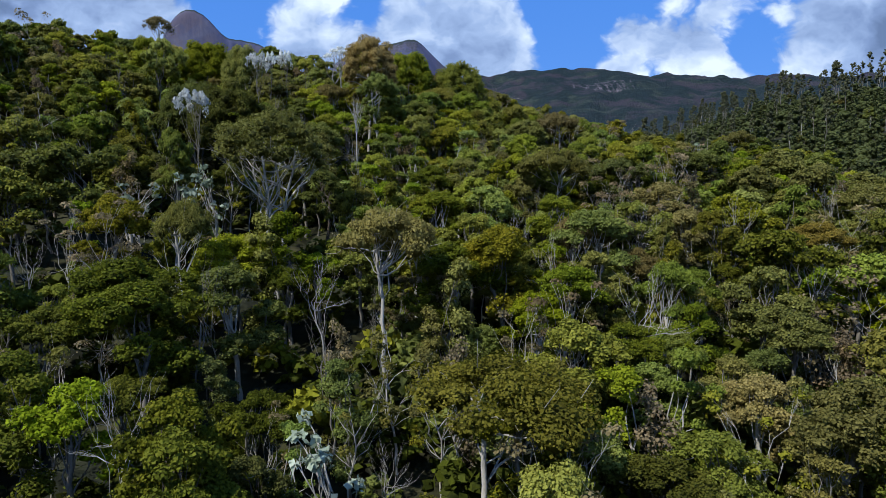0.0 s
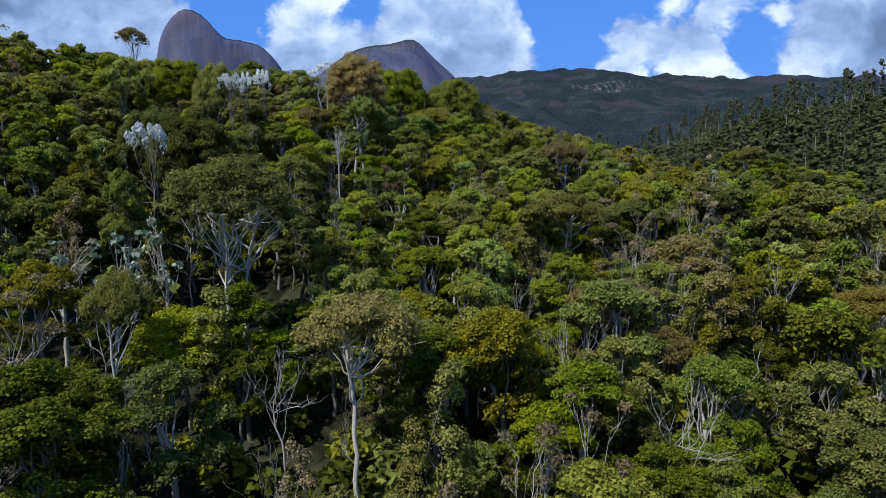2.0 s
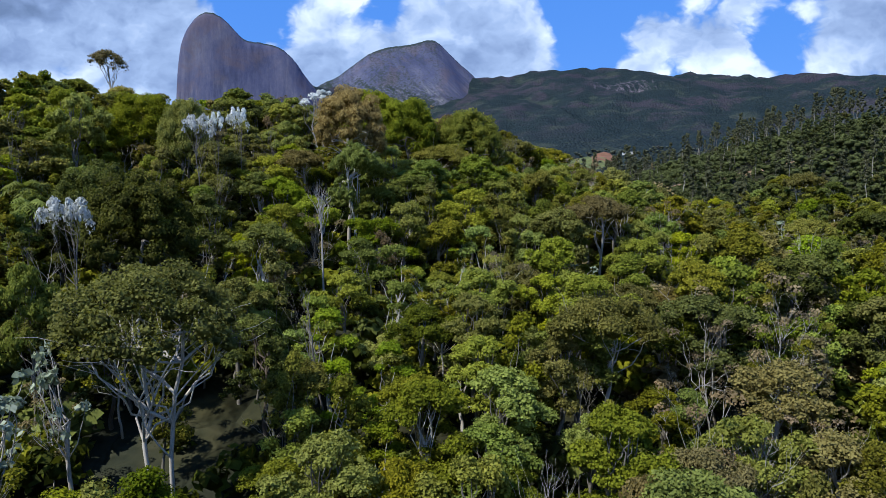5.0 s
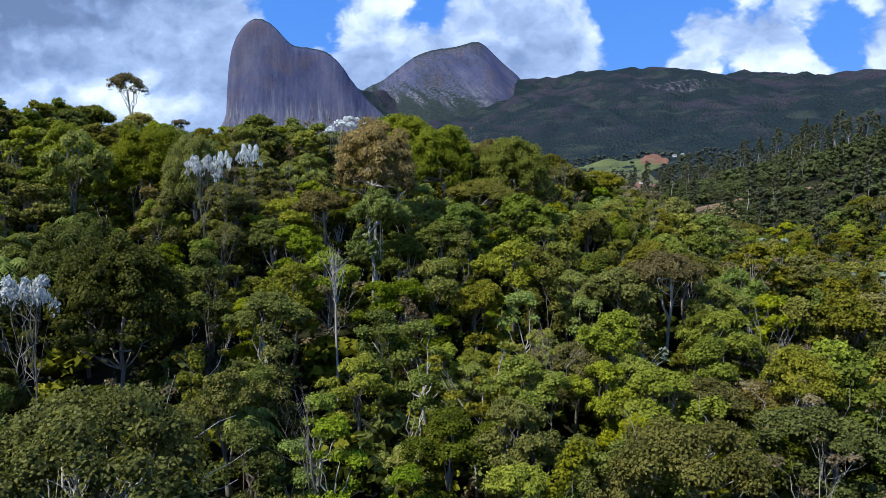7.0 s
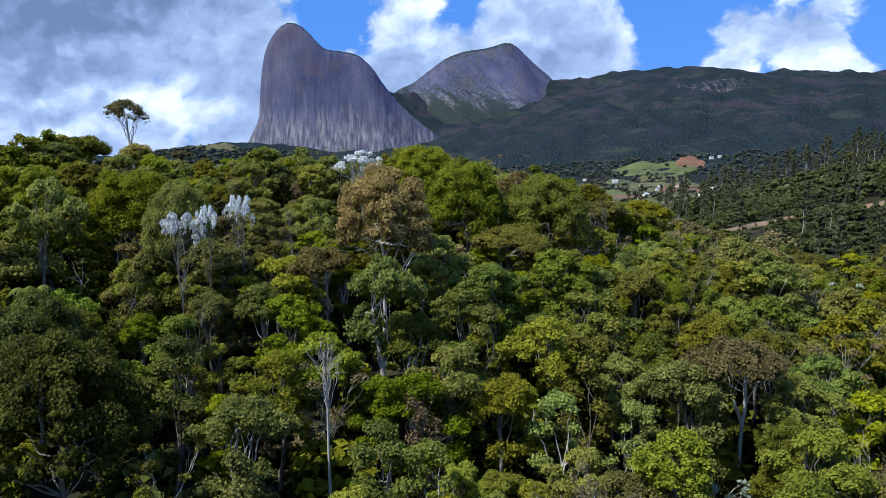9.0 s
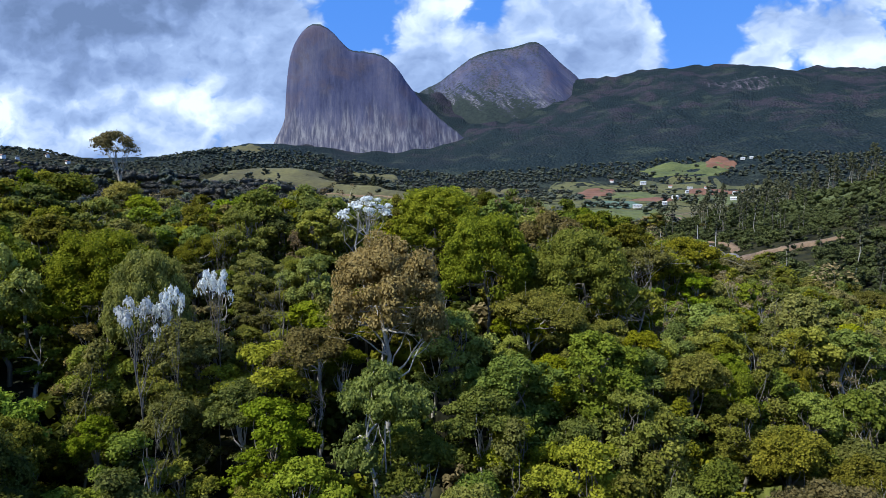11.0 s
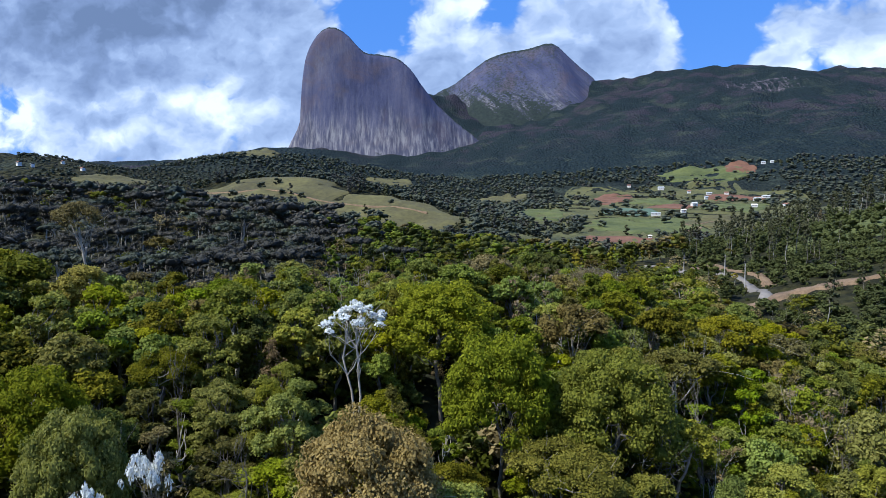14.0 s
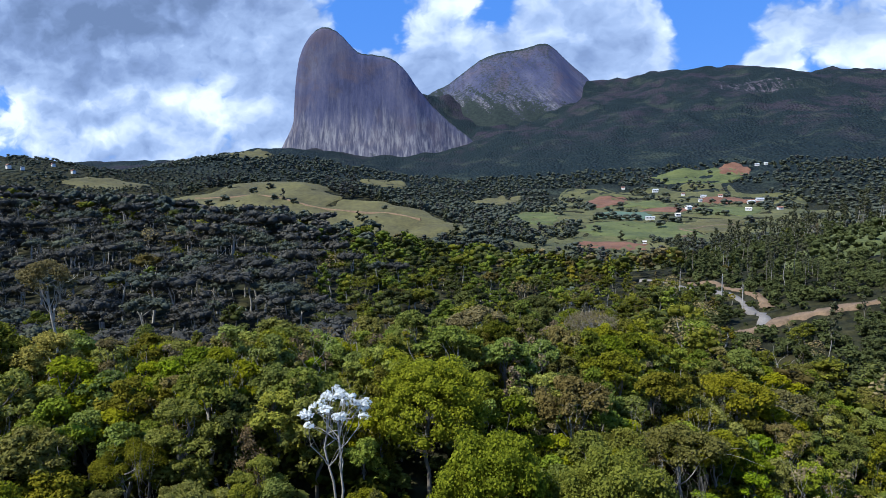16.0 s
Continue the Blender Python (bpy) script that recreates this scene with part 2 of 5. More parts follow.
def ground_material():
    """Forest soil near by; woods, scrub and pasture far off, told apart by broad noise and by the slope. Haze is put
    into the far colours.
    """
    m, n = material("ground_cover")
    place = n.add("ShaderNodeTexCoord").outputs["Object"]
    woods = n.noise(place, 0.09, 4.0, 0.75)
    speck = n.add("ShaderNodeTexVoronoi", {"Vector": place, "Scale": 0.11, "Randomness": 1.0}).outputs["Distance"]
    broad = n.noise(place, 0.0038, 9.0, 0.66, 0.4)
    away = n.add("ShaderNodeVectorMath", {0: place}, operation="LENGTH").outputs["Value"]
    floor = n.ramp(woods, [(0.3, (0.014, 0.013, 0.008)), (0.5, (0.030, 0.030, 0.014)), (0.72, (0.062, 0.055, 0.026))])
    # far woods blued with distance: aerial haze held in the base colour
    haze_tone = n.ramp(woods, [(0.3, (0.007, 0.014, 0.018)), (0.5, (0.014, 0.024, 0.029)), (0.72, (0.030, 0.042, 0.044))])
    tone = n.mix(n.span(away, 1250.0, 2000.0), floor, haze_tone)
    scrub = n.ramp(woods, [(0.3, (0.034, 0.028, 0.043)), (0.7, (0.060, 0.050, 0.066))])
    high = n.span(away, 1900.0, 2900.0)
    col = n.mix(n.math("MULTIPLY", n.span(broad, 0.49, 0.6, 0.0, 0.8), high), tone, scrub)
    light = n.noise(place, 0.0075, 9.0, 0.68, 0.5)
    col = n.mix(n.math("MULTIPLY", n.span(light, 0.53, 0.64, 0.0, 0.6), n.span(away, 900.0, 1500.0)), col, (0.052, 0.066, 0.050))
    slab = n.noise(n.add("ShaderNodeMapping", {0: place, 3: (1.0, 0.3, 0.12)}).outputs[0], 0.05, 8.0, 0.7)
    spot = n.add("ShaderNodeVectorMath", {0: place, 1: (790.0, 3300.0, EYE + 520.0)}, operation="DISTANCE").outputs["Value"]
    bare = n.math("MULTIPLY", n.span(n.math("ADD", slab, n.span(spot, 60.0, 420.0, 0.13, -0.2)), 0.60, 0.74), high)
    col = n.mix(bare, col, n.ramp(slab, [(0.4, (0.08, 0.068, 0.095)), (0.7, (0.16, 0.14, 0.16))]))
    col = n.mix(n.span(speck, 0.25, 0.8, 0.0, 0.5), col, (0.013, 0.019, 0.018))
    h = n.math("SUBTRACT", n.math("MULTIPLY", woods, 0.6), n.math("MULTIPLY", speck, 1.6))
    finish(n, col, 0.95, h, 0.9, 6.0, 0.05)
    return m


def rock_material(name, dip, foot_at, foot_tilt, scar_at, grain, relief):
    """Bare granite in tones blued for distance haze: broad stains, slabs and water streaks that run down at the angle
    dip, pale scars low down, bushes on ledges and over the foot.
    """
    m, n = material(name)
    place = n.add("ShaderNodeTexCoord").outputs["Object"]
    at = n.add("ShaderNodeSeparateXYZ", {0: place})
    slope = n.add("ShaderNodeSeparateXYZ", {0: n.add("ShaderNodeNewGeometry").outputs["Normal"]}).outputs[2]
    turned = n.add("ShaderNodeMapping", {0: place, 2: (0.0, -radians(dip), 0.0)}).outputs[0]
    streaks = n.noise(n.add("ShaderNodeMapping", {0: turned, 3: (0.05, 0.3, 1.0)}).outputs[0], 0.085, 8.0, 0.66, 0.2)
    slabs = n.noise(n.add("ShaderNodeMapping", {0: turned, 3: (grain, 0.3, 1.0)}).outputs[0], 0.014, 6.0, 0.6, 0.5)
    wide = n.noise(place, 0.0042, 6.0, 0.58, 0.6)
    fine = n.noise(place, 0.07, 8.0, 0.72)
    f = n.math("ADD", n.math("ADD", n.math("MULTIPLY", streaks, 0.16), n.math("MULTIPLY", slabs, 0.34)), n.math("ADD", n.math("MULTIPLY", wide, 0.36), n.math("MULTIPLY", fine, 0.14)))
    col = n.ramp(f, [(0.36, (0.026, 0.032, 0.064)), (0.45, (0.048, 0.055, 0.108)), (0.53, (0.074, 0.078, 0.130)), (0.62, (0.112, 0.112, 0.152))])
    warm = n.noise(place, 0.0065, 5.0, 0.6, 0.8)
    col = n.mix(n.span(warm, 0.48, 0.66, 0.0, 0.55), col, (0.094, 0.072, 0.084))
    foot = n.span(n.math("ADD", at.outputs[2], n.math("MULTIPLY", n.math("SUBTRACT", slabs, 0.5), 420.0)), scar_at + 150, scar_at - 60)
    scar = n.ramp(streaks, [(0.42, (0.050, 0.052, 0.074)), (0.52, (0.125, 0.122, 0.138)), (0.62, (0.25, 0.245, 0.245))])
    col = n.mix(n.math("MULTIPLY", foot, 0.7), col, scar)
    edge = n.math("SUBTRACT", n.math("ADD", foot_at, n.math("MULTIPLY", at.outputs[0], foot_tilt)), at.outputs[2])
    edge = n.math("ADD", edge, n.math("ADD", n.math("MULTIPLY", n.math("SUBTRACT", slabs, 0.5), 520.0), n.math("MULTIPLY", n.math("SUBTRACT", fine, 0.5), 380.0)))
    bush = n.math("ADD", n.span(n.math("ADD", slope, n.math("MULTIPLY", n.math("SUBTRACT", fine, 0.5), 0.8)), 0.6, 0.85), n.span(edge, -25.0, 45.0), True)
    col = n.mix(bush, col, n.mix(n.span(fine, 0.35, 0.65), (0.010, 0.017, 0.018), (0.025, 0.035, 0.030)))
    finish(n, col, 0.85, n.math("ADD", n.math("ADD", n.math("MULTIPLY", streaks, 0.3), slabs), n.math("MULTIPLY", fine, 0.5)), relief, 9.0, 0.15)
    return m


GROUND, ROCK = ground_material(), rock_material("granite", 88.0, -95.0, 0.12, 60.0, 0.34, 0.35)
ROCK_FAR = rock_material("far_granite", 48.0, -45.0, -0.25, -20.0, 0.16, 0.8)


def plain(name, a, b, scale, rough=0.8, bump=0.05):
    m, n = material(name)
    place = n.add("ShaderNodeTexCoord").outputs["Object"]
    f = n.math("ADD", n.math("MULTIPLY", n.noise(place, scale, 6.0, 0.68, 0.4), 0.55), n.math("MULTIPLY", n.noise(place, scale * 11, 5.0, 0.75), 0.45))
    finish(n, n.ramp(f, [(0.36, a), (0.64, b)]), rough, f, 0.6, bump)
    return m


GRASS = plain("pasture", (0.038, 0.034, 0.016), (0.125, 0.116, 0.042), 0.016, 0.95, 0.6)
LAWN = plain("green_field", (0.036, 0.050, 0.016), (0.115, 0.130, 0.040), 0.02, 0.95, 0.4)
MEADOW = plain("mixed_meadow", (0.026, 0.034, 0.012), (0.125, 0.118, 0.040), 0.018, 0.95, 0.8)
HEATH = plain("brown_heath", (0.050, 0.044, 0.042), (0.105, 0.086, 0.080), 0.012, 0.95, 2.0)
TILLED = plain("red_earth", (0.085, 0.040, 0.024), (0.185, 0.092, 0.056), 0.05, 0.95, 0.3)
CROP = plain("crop_rows", (0.050, 0.085, 0.060), (0.100, 0.150, 0.105), 0.06, 0.95, 0.3)
DIRT = plain("ochre_bank", (0.085, 0.060, 0.038), (0.230, 0.155, 0.095), 0.15, 0.95, 0.3)
ASPHALT = plain("road_surface", (0.12, 0.11, 0.10), (0.22, 0.20, 0.18), 0.2, 0.9, 0.02)
WHITEWASH = plain("whitewash", (0.5, 0.49, 0.46), (0.72, 0.71, 0.68), 0.4, 0.8, 0.01)
ROOF_RED = plain("clay_tiles", (0.22, 0.10, 0.07), (0.34, 0.17, 0.12), 0.8, 0.85, 0.03)
ROOF_GREY = plain("grey_sheet", (0.35, 0.37, 0.38), (0.5, 0.52, 0.53), 0.5, 0.6, 0.02)
CONCRETE = plain("concrete", (0.28, 0.27, 0.25), (0.42, 0.40, 0.37), 0.6, 0.85, 0.01)
DARKGLASS = plain("window_dark", (0.02, 0.025, 0.03), (0.04, 0.045, 0.05), 0.6, 0.15, 0.0)


# ---- the lie of the land (heights over the first eye's level, which is EYE) ----
RIDGES = [
    # crest (x, y, z), fall to either side in m per m, roundness of the crest
    ([(-230, 60, 34), (-100, 130, 20), (-55, 152, 19), (-35, 158, 19), (-15, 178, 18), (4, 203, 14.5), (20, 240, 6), (40, 290, -5), (60, 340, -14)], 0.45, 15),
    ([(-10, 165, 14), (20, 130, 2), (45, 85, -14), (70, 40, -26)], 0.34, 14),
    ([(360, 130, 66), (240, 240, 44), (198, 330, 44), (180, 430, 38), (135, 520, 16), (85, 610, -10)], 0.30, 18),
    ([(-700, 300, 60), (-374, 450, 35), (-282, 468, 28), (-217, 490, 9), (-170, 560, -2), (-120, 640, -9)], 0.15, 20),
    ([(-700, 880, 52), (-477, 865, 58), (-416, 855, 61), (-347, 840, 64), (-297, 806, 47), (-245, 814, 46), (-189, 763, 34), (-129, 712, 18), (-70, 690, -4)], 0.34, 25),
    ([(-1700, 800, 200), (-1043, 1111, 120), (-979, 1172, 90), (-930, 1234, 97), (-850, 1301, 93), (-858, 1350, 88), (-897, 1655, 140), (-964, 2055, 193), (-1020, 2353, 212), (-1000, 2620, 225)], 0.22, 50),
]
FAR = [
    ([(690, 4050, 726), (762, 4060, 735), (957, 4025, 730), (1199, 3970, 712), (1595, 3900, 672), (1794, 3200, 560), (2500, 2900, 540), (3600, 2000, 420)], 0.30, 110),
    ([(-1400, 2750, 210), (-838, 2800, 240), (-600, 3300, 350), (-300, 3500, 330), (0, 3760, 400), (90, 3870, 690), (478, 4000, 672), (573, 4030, 712), (690, 4050, 726)], 0.85, 60),
    ([(-780, 3420, 560), (-680, 3560, 575)], 0.85, 50),
]
FLOOR_Y = (-300, 0, 150, 280, 420, 800, 1200, 1500, 1870, 2130, 2600, 5000)
FLOOR_Z = (-45, -36, -22, -7, -7, -13, 13, 21, 60, 105, 190, 190)


def ridge(x, y, crest, fall, r):
    best = np.full(x.shape, -1e9)
    for (ax, ay, az), (bx, by, bz) in zip(crest, crest[1:]):
        dx, dy = bx - ax, by - ay
        s = np.clip(((x - ax) * dx + (y - ay) * dy) / (dx * dx + dy * dy), 0, 1)
        d = np.hypot(x - ax - s * dx, y - ay - s * dy)
        best = np.maximum(best, az + s * (bz - az) - fall * (np.sqrt(d * d + r * r) - r))
    return best


def lumps(x, y, size, seed):
    """Smooth rolling noise of about that size, between -1 and 1."""
    rs = np.random.RandomState(seed)
    out = np.zeros_like(x)
    for k in range(10):
        a, f = rs.uniform(0, 2 * np.pi), rs.uniform(0.6, 1.7) / size
        out += np.sin(2 * np.pi * f * (x * np.cos(a) + y * np.sin(a)) + rs.uniform(0, 6.3))
    return out / 4.0


def land(x, y):
    x, y = np.asarray(x, float), np.asarray(y, float)
    out = np.hypot(x, y - 90)
    floor = np.interp(y, FLOOR_Y, FLOOR_Z)
    layers = [floor] + [ridge(x, y, *r) for r in RIDGES]
    k = 5.0
    top = np.max(layers, axis=0)
    z = top + k * np.log(sum(np.exp((l - top) / k) for l in layers)) - 0.0
    for crest, fall, r in FAR:
        f = ridge(x, y, crest, fall, r) + np.clip(out / 3000, 0, 1) * (18 * lumps(x, y, 700, 3) + 11 * lumps(x, y, 260, 4) + 6 * lumps(x, y, 95, 14))
        z = np.logaddexp(z / 40, f / 40) * 40
    z += np.clip(out / 200, 0.15, 1) * 1.4 * lumps(x, y, 45, 5) + np.clip((out - 500) / 1500, 0, 1) * 5 * lumps(x, y, 130, 6)
    return z + EYE


def grid_mesh(name, pts, rows, cols, closed=False, smooth=True):
    """A mesh of rows x cols points."""
    i = np.arange(rows - 1)[:, None] * cols + np.arange(cols if closed else cols - 1)[None, :]
    nxt = (np.arange(cols) + 1) % cols if closed else np.arange(1, cols)
    j = np.arange(rows - 1)[:, None] * cols + nxt[None, :]
    faces = np.stack([i, j, j + cols, i + cols], -1).reshape(-1, 4)
    return mesh_from(name, np.asarray(pts).reshape(-1, 3), faces, smooth)


def mesh_from(name, verts, faces, smooth=True, tint=None):
    """verts (n, 3); faces (m, 3 or 4)."""
    me = bpy.data.meshes.new(name)
    m, k = faces.shape
    me.vertices.add(len(verts))
    me.vertices.foreach_set("co", np.ascontiguousarray(verts, np.float32).ravel())
    me.loops.add(m * k)
    me.loops.foreach_set("vertex_index", np.ascontiguousarray(faces, np.int32).ravel())
    me.polygons.add(m)
    me.polygons.foreach_set("loop_start", np.arange(0, m * k, k, dtype=np.int32))
    me.polygons.foreach_set("use_smooth", np.full(m, smooth))
    if tint is not None:
        me.attributes.new("tint", "FLOAT", "POINT").data.foreach_set("value", np.ascontiguousarray(tint, np.float32))
    me.update(calc_edges=True)
    return me


def put(name, me, mat, parent=None, label=""):
    me.materials.append(mat)
    ob = new(name, me)
    if parent is not None:
        ob.parent = parent
    return tagged(ob, label)


def build_ground():
    az = np.radians(np.concatenate([np.arange(-60, 60, 0.36), np.arange(60, 300, 3.0)]))
    rad = np.concatenate([[0.5], 6 * (4900 / 6) ** (np.linspace(0, 1, 260) ** 0.9)])
    r, a = np.meshgrid(rad, az, indexing="ij")
    x, y = r * np.sin(a), 20 + r * np.cos(a)
    me = grid_mesh("ground", np.stack([x, y, land(x, y)], -1), len(rad), len(az), True)
    tagged(put("ground", me, GROUND), "hilly wooded ground with far mountain slopes tinted blue for haze", "ground", kind="structure")


build_ground()


# ---- the two bare rock mountains ----
def curtain(outline, base, bulge, skirt, slant, seed, flare=2.2, rows=80, cols=300):
    """A rock wall under a skyline (across, height): a bulging front that flares at its foot, and a back."""
    rs = np.random.RandomState(seed)
    k = np.array(outline, float)
    run = np.concatenate([[0], np.cumsum(np.hypot(np.diff(k[:, 0]), np.diff(k[:, 1])))])
    g = np.linspace(0, run[-1], cols)
    u, h = np.interp(g, run, k[:, 0]), np.interp(g, run, k[:, 1])
    for _ in range(2):
        u, h = (np.convolve(np.pad(w, 3, mode="edge"), np.ones(7) / 7, "valid") for w in (u, h))
    h = h + 0.9 * np.interp(g, np.linspace(0, run[-1], 150), rs.normal(0, 1, 150))
    mid, half = (u[0] + u[-1]) / 2, (u[-1] - u[0]) / 2
    edge = np.sqrt(np.clip(1.02 - ((u - mid) / half) ** 2, 0.02, 1))
    s = np.linspace(0, 1, rows)[:, None]
    z = base + s * (h - base)[None]
    front = -(bulge * np.sqrt(np.clip(1 - s ** 3, 0, 1)) + skirt * (1 - s) ** flare) * edge[None]
    rib = np.zeros((rows, cols))
    for f, amp in ((2, 10.0), (5, 4.0), (11, 1.2), (23, 0.5)):
        rib += amp * np.sin(f * (g / run[-1] * 6.28 + slant * s) + rs.uniform(0, 6.28) + 1.5 * np.sin(2.3 * s + rs.uniform(0, 6)))
    front += rib * np.clip(4 * (1 - s), 0, 1) * np.clip(edge[None] * 1.5, 0, 1)
    back = -front[::-1] * 0.8
    x = np.repeat(u[None], rows, 0)
    a = np.stack([x, front, z], -1)
    b = np.stack([x, back, z[::-1]], -1)[1:]
    return np.concatenate([a, b]), 2 * rows - 1, cols


def rock_mountain(label, mat, at, turn, *shape):
    root = tagged(new("rock_mountain"), label, "mountain", kind="structure")
    root.matrix_world = pose(*at, 0, 0, turn)
    pts, rows, cols = curtain(*shape)
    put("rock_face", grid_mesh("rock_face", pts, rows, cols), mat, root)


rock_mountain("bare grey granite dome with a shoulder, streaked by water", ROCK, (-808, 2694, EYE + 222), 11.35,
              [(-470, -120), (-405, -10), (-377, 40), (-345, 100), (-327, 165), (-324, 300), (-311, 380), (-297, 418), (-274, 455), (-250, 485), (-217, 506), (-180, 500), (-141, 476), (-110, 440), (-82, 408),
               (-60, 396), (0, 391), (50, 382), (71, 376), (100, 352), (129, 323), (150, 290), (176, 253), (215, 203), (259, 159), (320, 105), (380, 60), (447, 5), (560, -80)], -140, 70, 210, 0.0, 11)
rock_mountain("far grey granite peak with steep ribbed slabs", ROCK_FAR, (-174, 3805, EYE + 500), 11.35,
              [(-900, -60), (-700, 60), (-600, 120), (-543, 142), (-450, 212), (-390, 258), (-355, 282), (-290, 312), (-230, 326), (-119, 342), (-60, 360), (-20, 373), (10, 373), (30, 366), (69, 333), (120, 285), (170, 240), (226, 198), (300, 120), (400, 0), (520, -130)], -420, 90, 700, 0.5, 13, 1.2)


# ---- trees ----
ICO = None


def ico():
    global ICO
    if ICO is None:
        bm = bmesh.new()
        bmesh.ops.create_icosphere(bm, subdivisions=1, radius=1)
        bm.verts.ensure_lookup_table()
        ICO = np.array([p.co[:] for p in bm.verts]), np.array([[q.index for q in p.verts] for p in bm.faces])
        bm.free()
    return ICO


def tubes(paths, sides):
    """Tapered tubes along paths of (points, radii)."""
    vs, fs, base = [], [], 0
    a = np.linspace(0, 2 * np.pi, sides, endpoint=False)
    for pts, rad in paths:
        pts = np.asarray(pts)
        way = np.gradient(pts, axis=0)
        way /= np.linalg.norm(way, axis=1, keepdims=True) + 1e-9
        ref = np.where(np.abs(way[:, 2:3]) > 0.9, np.array([[1.0, 0, 0]]), np.array([[0, 0, 1.0]]))
        p = np.cross(way, ref)
        p /= np.linalg.norm(p, axis=1, keepdims=True) + 1e-9
        q = np.cross(way, p)
        ring = pts[:, None] + np.asarray(rad)[:, None, None] * (np.cos(a)[None, :, None] * p[:, None] + np.sin(a)[None, :, None] * q[:, None])
        n = len(pts)
        vs.append(ring.reshape(-1, 3))
        i = np.arange(n - 1)[:, None] * sides + np.arange(sides)[None]
        j = np.arange(n - 1)[:, None] * sides + (np.arange(sides)[None] + 1) % sides
        fs.append(np.stack([i, j, j + sides, i + sides], -1).reshape(-1, 4) + base)
        base += n * sides
    return np.concatenate(vs), np.concatenate(fs)


def bent(rs, a, b, n, wob):
    """A bent path from a to b."""
    a, b = np.asarray(a, float), np.asarray(b, float)
    t = np.linspace(0, 1, n)[:, None]
    p = a + (b - a) * t
    w = np.cumsum(rs.normal(0, 1, (n, 3)), 0)
    w -= w[0] + (w[-1] - w[0]) * t
    return p + w * wob * np.linalg.norm(b - a) / n


def leaf_quads(rs, centres, normals, size, slim=0.36):
    """Narrow pointed sprays of leaves about the given points, growing out and hanging over."""
    n = len(centres)
    normals = normals / (np.linalg.norm(normals, axis=1, keepdims=True) + 1e-9)
    out = normals + rs.normal(0, 0.75, (n, 3))
    out[:, 2] -= 0.25
    out -= normals * np.sum(out * normals, 1, keepdims=True) * 0.55
    out /= np.linalg.norm(out, axis=1, keepdims=True) + 1e-9
    side = np.cross(out, normals + rs.normal(0, 0.35, (n, 3)))
    side /= np.linalg.norm(side, axis=1, keepdims=True) + 1e-9
    L = (size * rs.uniform(0.6, 1.4, n))[:, None]
    W = L * rs.uniform(0.7, 1.4, n)[:, None] * slim
    v = np.stack([centres - out * L * 0.45, centres + side * W, centres + out * L * 0.55, centres - side * W], 1)
    return v.reshape(-1, 3), np.arange(4 * n).reshape(n, 4), np.repeat(rs.rand(n), 4)


